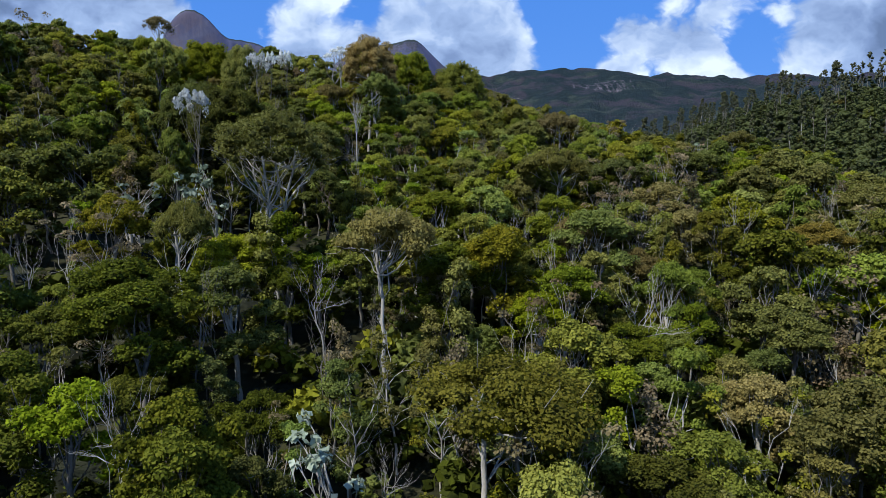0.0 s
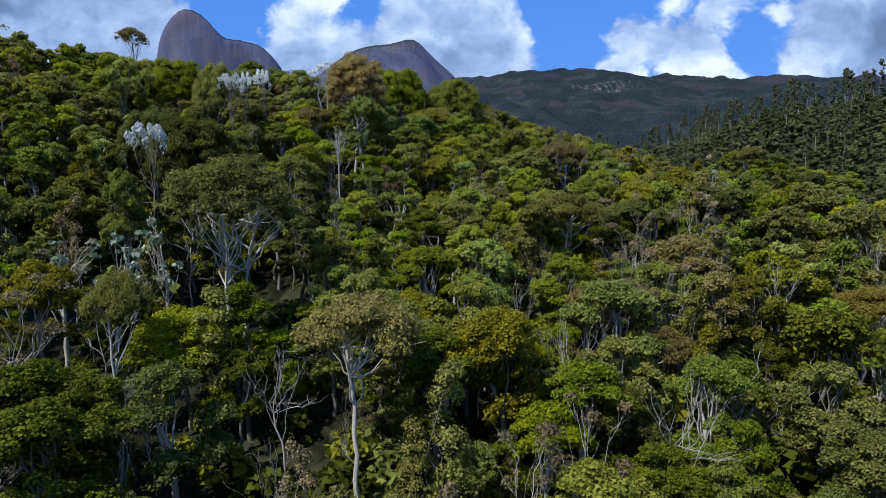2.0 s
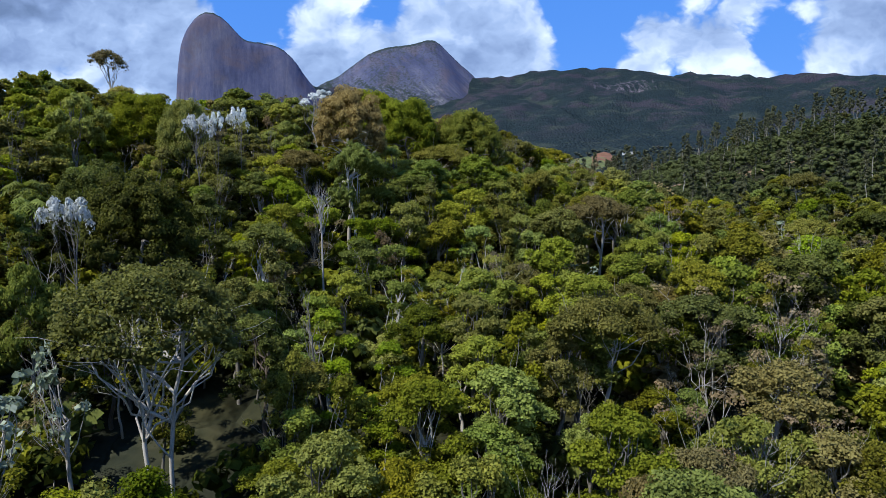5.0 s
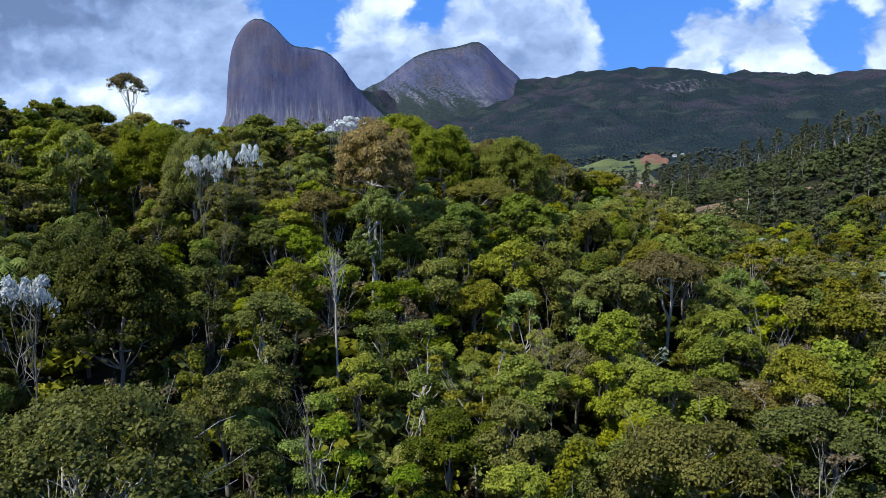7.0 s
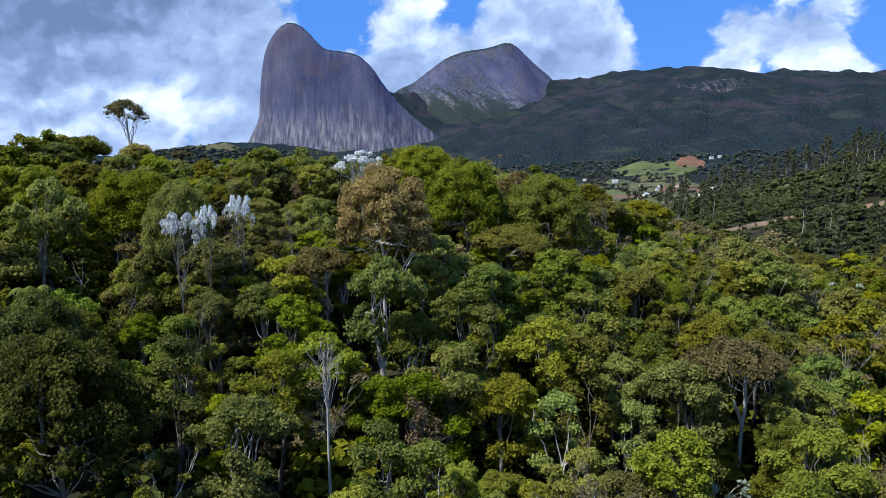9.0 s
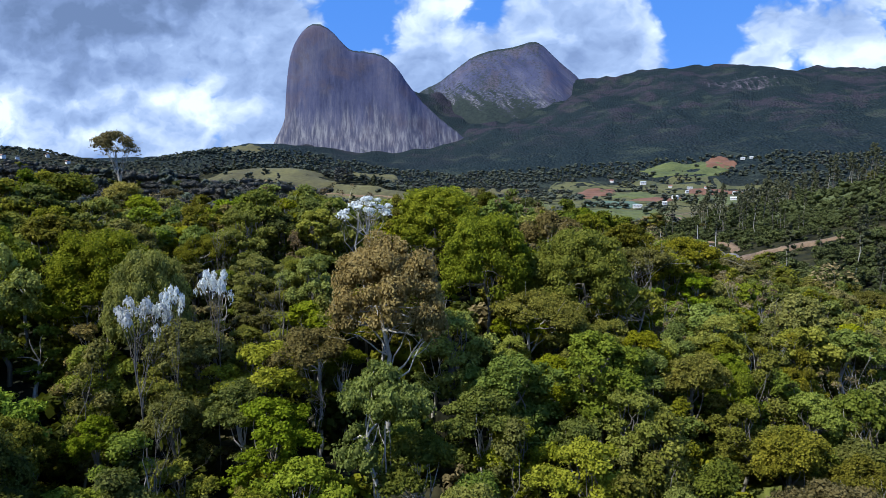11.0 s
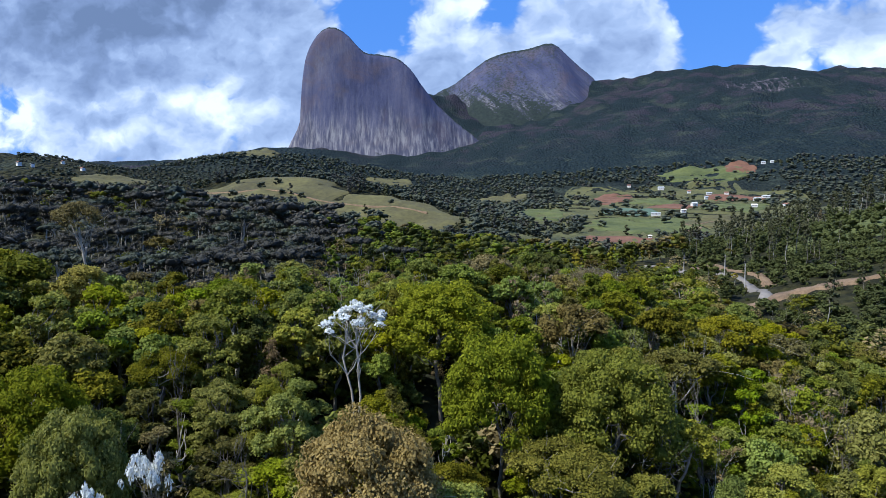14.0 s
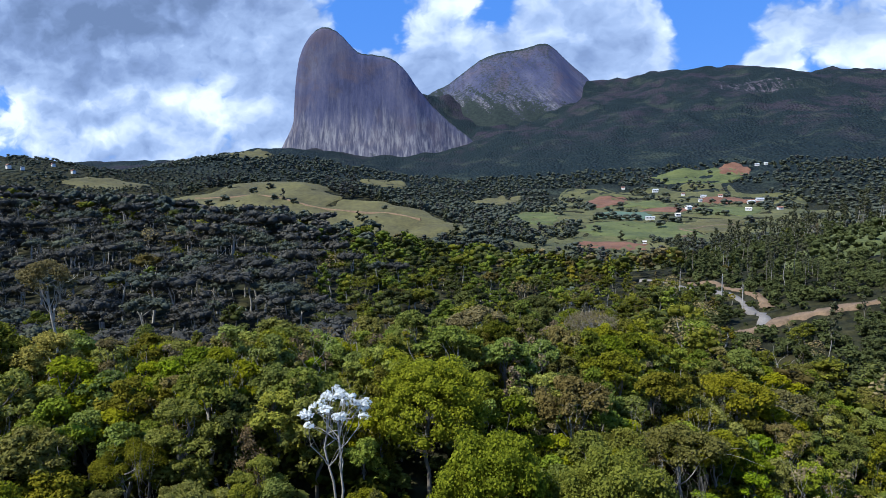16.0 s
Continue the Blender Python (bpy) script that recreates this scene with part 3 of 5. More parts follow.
def crown_shape(rs, shape, R, H):
    """Centres and sizes of the clumps that make up a crown whose base is at z = 0; R: its radius, H: its height."""
    out = []
    if shape == "dome":
        # a leading lobe and a ring of side lobes of unequal size, each a small dome of clumps at a limb's end
        N = rs.randint(10, 13)
        for i in range(N):
            a = i * 2.4 + rs.uniform(-0.5, 0.5)
            k = 0.12 if i == 0 else rs.uniform(0.4, 0.78)
            lz = H * (0.7 if i == 0 else (rs.uniform(-0.25, 0.2) if i % 3 == 0 else rs.uniform(0.2, 0.66)) * (1.12 - 0.4 * k))
            lr = R * (rs.uniform(0.4, 0.5) if i == 0 else rs.uniform(0.3, 0.48))
            M = 10 if i == 0 else 8
            for j in range(M):
                b, e = j * 2.4 + rs.uniform(-0.5, 0.5), np.arcsin(np.clip(-0.15 + 1.1 * (j + 0.5) / M + rs.uniform(-0.1, 0.1), -0.3, 1))
                q = rs.uniform(0.6, 0.95)
                out.append((k * R * np.cos(a) + q * lr * np.cos(e) * np.cos(b), k * R * np.sin(a) + q * lr * np.cos(e) * np.sin(b), lz + q * lr * 0.72 * np.sin(e), lr * rs.uniform(0.3, 0.52)))
    elif shape == "broad":
        N = 92
        for i in range(N):
            a, e = i * 2.4 + rs.uniform(-0.4, 0.4), np.arcsin(np.clip(-0.2 + 1.18 * (i + 0.5) / N + rs.uniform(-0.06, 0.06), -0.3, 1))
            k = rs.uniform(0.74, 0.92)
            out.append((k * R * np.cos(e) * np.cos(a), k * R * np.cos(e) * np.sin(a), 0.15 * H + k * H * 0.85 * np.sin(e), R * rs.uniform(0.13, 0.22)))
    elif shape == "fan":
        for i in range(12):
            a, k = i * 2.4 + rs.uniform(-0.3, 0.3), np.sqrt((i + 0.5) / 12)
            out.append((k * R * np.cos(a), k * R * np.sin(a), H * (1.0 - 0.3 * k * k + rs.uniform(-0.12, 0.02)), R * rs.uniform(0.14, 0.22)))
    elif shape == "umbrella":
        for _ in range(32):
            a, k = rs.uniform(0, 2 * np.pi), np.sqrt(rs.uniform(0, 1)) * 0.92
            out.append((k * R * np.cos(a), k * R * np.sin(a), H * (0.75 - 0.5 * k * k) + rs.uniform(-0.1, 0.1) * H, R * rs.uniform(0.17, 0.28)))
    elif shape == "tufts":
        for i in range(22):
            a, k = i * 2.4 + rs.uniform(-0.4, 0.4), np.sqrt((i + 0.5) / 22) * rs.uniform(0.85, 1.1)
            out.append((k * R * np.cos(a), k * R * np.sin(a), H * (0.9 - 0.45 * k * k) + rs.uniform(-0.14, 0.14) * H, R * rs.uniform(0.1, 0.19)))
    elif shape == "layers":
        for _ in range(18):
            a, k, l = rs.uniform(0, 2 * np.pi), rs.uniform(0.2, 1.0), rs.randint(0, 4)
            w = (1.0, 0.95, 0.75, 0.45)[l]
            out.append((k * w * R * np.cos(a), k * w * R * np.sin(a), H * (0.1 + 0.27 * l) + rs.uniform(-0.06, 0.06) * H, R * rs.uniform(0.15, 0.27)))
    elif shape == "tall":
        for _ in range(20):
            a, s = rs.uniform(0, 2 * np.pi), rs.uniform(0, 1)
            w = (0.95 * np.sin(np.pi * min(0.98, 0.12 + 0.85 * s)) ** 0.7) * rs.uniform(0.35, 1)
            out.append((w * R * np.cos(a), w * R * np.sin(a), s * H, R * rs.uniform(0.25, 0.42)))
    elif shape == "open":
        for _ in range(12):
            a, k = rs.uniform(0, 2 * np.pi), rs.uniform(0.45, 1.0)
            out.append((k * R * np.cos(a), k * R * np.sin(a), H * rs.uniform(0.15, 0.95), R * rs.uniform(0.12, 0.24)))
    return np.array(out)


def crown_mesh(rs, clumps, leaf, n_leaf, core, flat=0.62, lump=0.3, slim=0.36, lit=0.07):
    """Leaf sprays over inner clumps; the crown's inner shade is put into the tint, dark inside and lighter outward.
    core: the clumps' inner size (0: none).
    """
    vs, fs, ts, base = [], [], [], 0
    c, r = clumps[:, :3], clumps[:, 3]
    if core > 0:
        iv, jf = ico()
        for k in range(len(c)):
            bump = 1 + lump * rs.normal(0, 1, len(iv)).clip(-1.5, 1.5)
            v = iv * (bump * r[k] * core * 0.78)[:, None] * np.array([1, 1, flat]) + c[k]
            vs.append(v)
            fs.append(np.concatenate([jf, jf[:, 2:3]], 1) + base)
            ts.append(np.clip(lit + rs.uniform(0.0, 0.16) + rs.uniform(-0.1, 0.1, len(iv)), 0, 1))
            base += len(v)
    w = r ** 2 * (0.6 + c[:, 2] / (c[:, 2].max() + 1e-6))
    pick = rs.choice(len(c), n_leaf, p=w / np.sum(w))
    w = rs.normal(0, 1, (n_leaf, 3))
    w[:, 2] = np.where(rs.rand(n_leaf) < 0.72, np.abs(w[:, 2]), w[:, 2])
    w /= np.linalg.norm(w, axis=1, keepdims=True)
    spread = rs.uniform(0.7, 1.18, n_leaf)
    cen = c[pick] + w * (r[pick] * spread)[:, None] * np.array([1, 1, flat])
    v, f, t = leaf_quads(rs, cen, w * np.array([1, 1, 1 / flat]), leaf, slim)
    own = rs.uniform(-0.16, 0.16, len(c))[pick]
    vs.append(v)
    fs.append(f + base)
    # outer sprays get a lighter tint, as if more light reached them
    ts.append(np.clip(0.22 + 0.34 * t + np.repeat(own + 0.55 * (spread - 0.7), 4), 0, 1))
    f = np.concatenate(fs)
    return np.concatenate(vs), f, np.concatenate(ts)


def branch_paths(rs, H, trunk, rad, clumps, forks, lean=0.06, twigs=0, stems=1, wave=0.16, low=5, thick=1.0):
    """Stems, and for each limb to a clump (their z measured from height `trunk`) the limb with its twigs."""
    main, limbs = [], []
    up = trunk + (H - trunk) * 0.25
    for s in range(stems):
        top = np.array([rs.normal(0, lean * H), rs.normal(0, lean * H), up])
        foot = np.array([0.0, 0.0, -0.8]) if stems == 1 else np.array([rs.normal(0, 0.5), rs.normal(0, 0.5), -0.8])
        stem = bent(rs, foot, top, 9, wave)
        main.append((stem, rad * np.linspace(1.15, 0.6, 9) / (1 if stems == 1 else 1.4)))
        mine = [c for i, c in enumerate(clumps) if i % stems == s][:forks]
        for c in mine:
            k = rs.randint(low, 9)
            aim = np.array(c[:3]) + [0, 0, trunk]
            p = bent(rs, stem[k], aim, 7, 0.28)
            r0 = rad * rs.uniform(0.24, 0.42) * thick
            limb = [(p, np.linspace(r0, r0 * 0.25, 7))]
            for _ in range(twigs):
                q = p[rs.randint(3, 6)]
                e = aim + rs.normal(0, 1, 3) * c[3] * np.array([1.3, 1.3, 0.9]) + [0, 0, 0.4 * c[3]]
                limb.append((bent(rs, q, e, 5, 0.25), np.linspace(r0 * 0.35, r0 * 0.1, 5)))
            limbs.append(limb)
    return main, limbs


def all_wood(main, limbs, sides):
    return tubes(main + [p for limb in limbs for p in limb], sides)


class Kind:
    """One build of a tree: the arrays of its trunk and crown, at two levels of detail."""

    def __init__(self, seed, shape, H, R, crown, leaf, bark, label, dense=1.0, rad=0.22, forks=9, twigs=0, stems=1, core=0.82, size=0.185, flat=0.8, name="round_crowned_tree", extra=None, lean=0.06, wave=0.16, low=5, split=False, thick=1.0):
        self.label, self.leaf, self.bark, self.name = label, leaf, bark, name
        self.H, self.R = H, R
        rs = np.random.RandomState(seed)
        trunk = H - crown
        clumps = crown_shape(rs, shape, R, crown)
        self.branches = branch_paths(rs, H, trunk, rad, clumps, forks, lean, twigs, stems, wave, low, thick)
        self.wood = all_wood(*self.branches, 6)
        self.split = split
        self.wood_mid = all_wood(*branch_paths(np.random.RandomState(seed), H, trunk, rad, clumps, max(3, forks * 2 // 3), twigs=min(twigs, 2), stems=stems), 4)
        self.wood_far = all_wood(*branch_paths(np.random.RandomState(seed), H, trunk, rad, clumps, 3, stems=1), 4)
        self.fine = self.middle = self.coarse = None
        if dense > 0:
            area = min(np.sum(clumps[:, 3] ** 2) * 9, 10 * R * (R + crown * 0.5))
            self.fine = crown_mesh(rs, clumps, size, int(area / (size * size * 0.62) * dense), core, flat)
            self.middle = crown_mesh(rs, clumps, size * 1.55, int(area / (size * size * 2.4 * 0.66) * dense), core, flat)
            if shape == "tall":
                few = []
                for i in range(15):
                    h = (i + 0.5) / 15
                    k, a = R * (0.25 + 0.6 * rs.rand()) * math.sin(math.pi * (0.14 + 0.8 * h)) ** 0.7, 2.4 * i + rs.uniform(-0.5, 0.5)
                    few.append((k * math.cos(a), k * math.sin(a), crown * h, R * rs.uniform(0.26, 0.46)))
                few = np.array(few)
                tiny = few[::2] * [0.8, 0.8, 1, 1.3]
            else:
                low, rise = clumps[:, 2].min() + 0.3 * np.ptp(clumps[:, 2]), np.ptp(clumps[:, 2])
                few = np.array([(0, 0, low + 0.5 * rise, 0.42 * R)] + [(rs.uniform(0.42, 0.78) * R * math.cos(a), rs.uniform(0.42, 0.78) * R * math.sin(a), low + rise * rs.uniform(-0.15, 0.45), R * rs.uniform(0.22, 0.4)) for a in np.arange(11) * 2.4 + rs.uniform(-0.25, 0.25, 11)])
                tiny = few[[0, 1, 2, 3, 4, 6]] * [0.85, 0.85, 1, 1.3]
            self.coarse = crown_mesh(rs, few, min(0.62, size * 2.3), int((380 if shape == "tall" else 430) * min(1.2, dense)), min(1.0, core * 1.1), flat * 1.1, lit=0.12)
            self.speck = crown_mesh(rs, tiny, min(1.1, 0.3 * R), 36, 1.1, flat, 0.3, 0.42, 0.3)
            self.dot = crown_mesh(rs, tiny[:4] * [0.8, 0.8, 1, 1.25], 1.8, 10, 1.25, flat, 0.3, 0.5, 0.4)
            for m in (self.fine, self.middle, self.coarse, self.speck, self.dot):
                m[0][:, 2] += trunk
        if extra is not None:
            self.fine = self.middle = self.coarse = extra(rs)
        self.root = {}

    def thing(self, m, near=True):
        """A tree of its own at the pose m."""
        crown = self.fine if near else self.middle
        if near not in self.root:
            root = tagged(new(self.name), self.label, "tree", "trees of the hill forest")
            if self.split:
                stem = put("trunk", mesh_from("trunk", *tubes(self.branches[0], 8)), BARK[self.bark], root)
                for limb in self.branches[1]:
                    put("limb", mesh_from("limb", *tubes(limb, 6)), BARK[self.bark], stem)
            else:
                put("trunk", mesh_from("trunk", *(self.wood if near or self.fine is None else self.wood_mid)), BARK[self.bark], root)
            if crown is not None:
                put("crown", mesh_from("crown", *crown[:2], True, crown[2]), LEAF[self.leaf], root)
            root.matrix_world = m
            self.root[near] = root
            return root
        first = self.root[near]
        keep = first.scale.copy()
        first.scale = m.to_scale()
        loc, rot, _ = m.decompose()
        ob = copy_thing(first, Matrix.LocRotScale(loc, rot, None))
        first.scale = keep
        return ob


def fronds(count, length, height, rise):
    """The crown of a palm: arching fronds of narrow leaflets, about a stem of that height."""
    def make(rs):
        vs, fs, ts, base = [], [], [], 0
        for i in range(count):
            a, up = 6.283 * i / count + rs.uniform(-0.2, 0.2), rs.uniform(0.15, rise)
            t = np.linspace(0, 1, 9)
            out, z = length * t * math.cos(up * 0.8), height + length * (math.sin(up) * t - 0.75 * t * t)
            spine = np.stack([out * math.cos(a), out * math.sin(a), z], 1)
            side = np.array([-math.sin(a), math.cos(a), 0.0])
            for k in range(1, 9):
                w = length * 0.34 * math.sin(math.pi * (0.1 + 0.85 * t[k]))
                for sgn in (-1, 1):
                    p, q = spine[k - 1], spine[k]
                    tip = (p + q) / 2 + sgn * side * w + (q - p) * 0.9 - np.array([0, 0, 0.35 * w])
                    vs += [p, q, tip + (q - p) * 0.25, tip]
                    fs.append([base, base + 1, base + 2, base + 3])
                    ts += [0.35 + 0.5 * rs.rand()] * 4
                    base += 4
        return np.array(vs), np.array(fs), np.array(ts)
    return make


KINDS = {
    "dome_olive": [Kind(101, "dome", 13, 3.8, 6.0, "olive", "grey", "olive-green forest tree with a dense rounded crown"),
                   Kind(102, "dome", 12, 3.2, 5.6, "olive", "grey", "olive forest tree with a rounded crown and grey stem")],
    "dome_lime": [Kind(120, "dome", 12, 3.3, 5.8, "lime", "grey", "yellow-green forest tree with a full crown, leaves lightened as if sunlit", name="lime_leaved_tree")],
    "dome_dark": [Kind(103, "dome", 13.5, 4.1, 6.5, "dark", "grey", "dark green forest tree with a heavy rounded crown", name="dark_leaved_tree"),
                  Kind(104, "dome", 11.5, 3.3, 6.4, "dark", "brown", "dark leafy forest tree with a lumpy crown", name="dark_leaved_tree")],
    "dome_green": [Kind(105, "dome", 12.5, 3.5, 6.2, "green", "pale", "green forest tree with a full leafy crown", name="green_leaved_tree"),
                   Kind(106, "tall", 12.5, 2.6, 10, "green", "grey", "slim green forest tree with a tall crown", name="green_leaved_tree")],
    "bright": [Kind(107, "dome", 11.5, 3.1, 5.6, "bright", "grey", "fresh light green forest tree in full leaf", name="bright_leaved_tree"),
               Kind(108, "layers", 11, 2.8, 8, "bright", "pale", "bright green tree with loose leafy tiers", name="bright_leaved_tree")],
    "umbrella": [Kind(109, "umbrella", 14, 4.6, 4.4, "olive", "pale", "flat-topped umbrella tree with pale forking limbs", forks=14, twigs=1, rad=0.2, name="umbrella_tree"),
                 Kind(110, "umbrella", 13, 3.8, 4.2, "rust", "pale", "umbrella tree with yellow-brown leaves and pale limbs", forks=12, twigs=1, rad=0.17, name="umbrella_tree")],
    "sparse": [Kind(111, "open", 12.5, 3.0, 8, "dry", "pale", "thin-leaved tree with bare pale branches showing", dense=0.6, core=0, forks=12, twigs=3, rad=0.085, name="thin_leaved_tree"),
               Kind(112, "open", 12, 2.8, 8, "olive", "pale", "sparsely leaved tree with twisted pale branches", dense=1.0, core=0.5, forks=12, twigs=3, rad=0.085, name="thin_leaved_tree")],
    "bare": [Kind(113, "open", 12, 2.4, 6, "dry", "pale", "leafless dead tree with pale grey branches", dense=0.0, forks=10, twigs=4, rad=0.08, name="dead_tree"),
             Kind(114, "tall", 12.5, 1.7, 6, "dry", "grey", "dead slender tree with bare upright twigs", dense=0.0, forks=12, twigs=3, rad=0.09, name="dead_tree")],
    "rust": [Kind(115, "layers", 12, 3.0, 8, "rust", "grey", "forest tree with reddish-brown ageing leaves", forks=12, twigs=1, name="rust_leaved_tree"),
             Kind(116, "dome", 11.5, 3.0, 5.4, "amber", "pale", "yellowish-brown leafy forest tree", name="rust_leaved_tree")],
    "silver": [Kind(117, "open", 12, 2.4, 6, "silver", "pale", "tree with large silvery-grey leaves on pale limbs", dense=0.9, core=0.3, forks=12, twigs=1, size=0.42, name="silver_leaved_tree")],
    "vine": [Kind(118, "tall", 11.5, 1.8, 10, "olive", "grey", "narrow tree hung with trailing vines", dense=1.0, core=0.7, flat=1.3, forks=6, rad=0.12, name="vine_hung_tree"),
             Kind(119, "tall", 10.5, 1.5, 9, "dry", "pale", "dry vine-hung trunk with greyish tangle", dense=0.8, core=0.4, flat=1.5, forks=8, twigs=2, rad=0.10, name="vine_hung_tree")],
}
MIX = [("dome_olive", 0.22), ("dome_dark", 0.15), ("dome_green", 0.19), ("bright", 0.07), ("umbrella", 0.07), ("sparse", 0.15), ("bare", 0.04), ("rust", 0.05), ("silver", 0.015), ("vine", 0.11)]
# bright-leaved kinds; their raised leaf colours also stand in for sunlight
SUN_TONED = [("bright", 0.3), ("dome_lime", 0.4), ("dome_green", 0.15), ("dome_olive", 0.15)]
PINE = [Kind(130, "tall", 24, 2.3, 10, "pine", "grey", "tall slender eucalyptus with a long bare pale stem", rad=0.15, forks=8, size=0.3, flat=1.0, name="eucalyptus"),
        Kind(131, "tall", 23, 2.1, 11, "pine", "pale", "eucalyptus with a high narrow dull-green crown", rad=0.13, forks=8, size=0.3, flat=1.0, name="eucalyptus"),
        Kind(132, "tall", 18, 3.2, 16, "young", "grey", "young eucalyptus leafy almost to the ground", rad=0.12, forks=6, size=0.3, flat=1.0, name="eucalyptus"),
        Kind(133, "tall", 14, 3.0, 12.5, "young", "grey", "young round eucalyptus", rad=0.12, forks=6, size=0.3, flat=1.0, name="eucalyptus")]
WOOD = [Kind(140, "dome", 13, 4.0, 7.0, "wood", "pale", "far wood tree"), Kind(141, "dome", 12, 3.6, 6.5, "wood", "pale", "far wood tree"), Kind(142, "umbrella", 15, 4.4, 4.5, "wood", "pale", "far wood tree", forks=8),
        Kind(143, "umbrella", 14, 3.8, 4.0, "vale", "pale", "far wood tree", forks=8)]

# single trees that stand out: kind, x, y, height of the top over the first eye, crown scale
def stand(kind, x, y, size=1.0, wide=1.0, turn=0.0, near=True, lean=False):
    z = float(land(x, y))
    rs = np.random.RandomState(int(abs(x * 977 + y * 131)) % 99991)
    tilt = (rs.normal(0, 0.05), rs.normal(0, 0.05)) if lean else (0, 0)
    return kind.thing(Matrix.LocRotScale((x, y, z), Euler((*tilt, turn)), (size * wide * rs.uniform(0.88, 1.12), size * wide, size)), near)


def scatter(x0, x1, y0, y1, step, seed, test=None):
    rs = np.random.RandomState(seed)
    gx, gy = np.meshgrid(np.arange(x0, x1, step), np.arange(y0, y1, step))
    gx = gx + rs.uniform(-0.42, 0.42, gx.shape) * step + (np.arange(gx.shape[0]) % 2)[:, None] * step * 0.5
    gy = gy + rs.uniform(-0.42, 0.42, gy.shape) * step
    x, y = gx.ravel(), gy.ravel()
    keep = np.ones(len(x), bool) if test is None else test(x, y)
    return x[keep], y[keep], rs


def choose(rs, mix):
    names, w = zip(*mix)
    k = KINDS[names[rs.choice(len(names), p=np.array(w) / sum(w))]]
    return k[rs.randint(len(k))]


HEROES = []


def hero(kind, x, y, top, width, turn=0.0, clear=0.42):
    """A tree of its own shape: the height of its top over the first eye, and the breadth of its crown."""
    ground = float(land(x, y))
    size = (top + EYE - ground) / kind.H
    HEROES.append((x, y, width * clear))
    stand(kind, x, y, size, width / (2.15 * kind.R) / size, turn)


def single_trees():
    K = KINDS
    white = Kind(201, "tufts", 15, 2.8, 3.6, "white", "pale", "tree crowned with white leaves over bare pale limbs", dense=1.3, core=0.3, forks=22, twigs=2, size=0.26, rad=0.16, stems=2, low=5, name="white_crowned_tree", split=True)
    cream = Kind(212, "tufts", 13, 3.2, 2.8, "white", "grey", "tree topped with clusters of white leaves", dense=1.2, core=0.3, forks=18, twigs=1, size=0.26, rad=0.1, name="white_crowned_tree", split=True)
    brown = Kind(202, "broad", 15, 4.6, 5.2, "brown", "pale", "broad tree with dry brown leaves and pale limbs", forks=16, twigs=2, name="brown_leaved_tree", size=0.165, core=0.75, dense=1.25, split=True)
    gloom = Kind(208, "broad", 15, 6.0, 7.4, "dark", "grey", "large spreading tree with a dense dark green dome", forks=12, name="spreading_tree", size=0.21, split=True)
    big = Kind(203, "broad", 15, 6.0, 7.2, "moss", "grey", "large spreading tree with a dense olive-green dome", forks=12, name="spreading_tree", size=0.21, split=True)
    lone = Kind(204, "umbrella", 16, 2.6, 3.0, "rust", "pale", "lone tall tree with a thin flat crown and pale forked stem", dense=0.8, core=0.4, forks=10, twigs=2, rad=0.16, name="lone_tree", low=6, thick=1.3, split=True)
    slim = Kind(205, "fan", 15, 1.9, 4.6, "dry", "pale", "dead slender pale tree with a bare fan of branches", dense=0.0, forks=12, twigs=3, rad=0.15, name="dead_tree", lean=0.008, wave=0.03, low=7, thick=1.2, split=True)
    grey = Kind(206, "umbrella", 12, 5.0, 4.0, "dry", "pale", "broad leafless grey tree with a mass of fine twigs", dense=0.25, core=0, forks=22, twigs=6, rad=0.16, name="leafless_tree", split=True)
    palm = Kind(207, "open", 9, 2.6, 2.2, "green", "grey", "slender palm with arching feathery fronds", dense=0, forks=0, rad=0.13, name="palm", extra=fronds(13, 3.0, 7.4, 1.1))
    parasol = Kind(210, "broad", 19, 5.6, 5.0, "olive", "pale", "wide domed umbrella tree on a pale forking trunk", forks=14, twigs=2, rad=0.22, name="umbrella_tree", low=4, stems=2, thick=1.2, dense=0.8, core=0.6, split=True)
    amber = Kind(211, "umbrella", 15, 4.2, 4.4, "amber", "pale", "spreading tree with yellow-brown leaves on pale limbs", forks=18, twigs=2, rad=0.2, name="umbrella_tree", low=6, split=True)
    fresh = Kind(209, "dome", 14, 3.6, 5.2, "bright", "pale", "fresh bright green tree with a lobed crown", forks=12, name="bright_leaved_tree", split=True)
    hero(white, -22.3, 141.5, 30.8, 7.2, 0.3)
    hero(cream, -31.0, 111.0, 23.0, 4.6, 1.2, 0.12)
    hero(cream, -28.0, 116.5, 24.6, 3.3, 2.2, 0.12)
    hero(cream, -29.6, 112.8, 23.6, 2.8, 4.0, 0.2)
    HEROES.extend([(-12.6, 95.5, 3.6), (-12.4, 91.5, 3.0), (-14.6, 112.5, 2.6), (-19.0, 66.0, 2.5), (-21.0, 137.0, 2.4), (-19.0, 60.0, 2.0)])
    hero(brown, -13.2, 118.5, 27.6, 11.4, 0.7, 0.5)
    hero(big, -15.0, 150.0, 32.3, 14.0, 0.2, 0.34)
    hero(big, -7.0, 138.0, 29.3, 12.5, 2.4, 0.32)
    hero(big, 3.2, 140.0, 27.5, 13.0, 4.4, 0.32)
    hero(big, -36.0, 119.0, 26.5, 8.5, 5.1)
    hero(big, -44.0, 123.0, 28.0, 12.0, 3.3)
    hero(gloom, -30.5, 93.5, 15.6, 13.0, 1.3, 0.5)
    hero(gloom, -38.0, 100.0, 17.0, 10.0, 4.3)
    hero(fresh, -11.0, 108.4, 20.0, 7.8, 1.0)
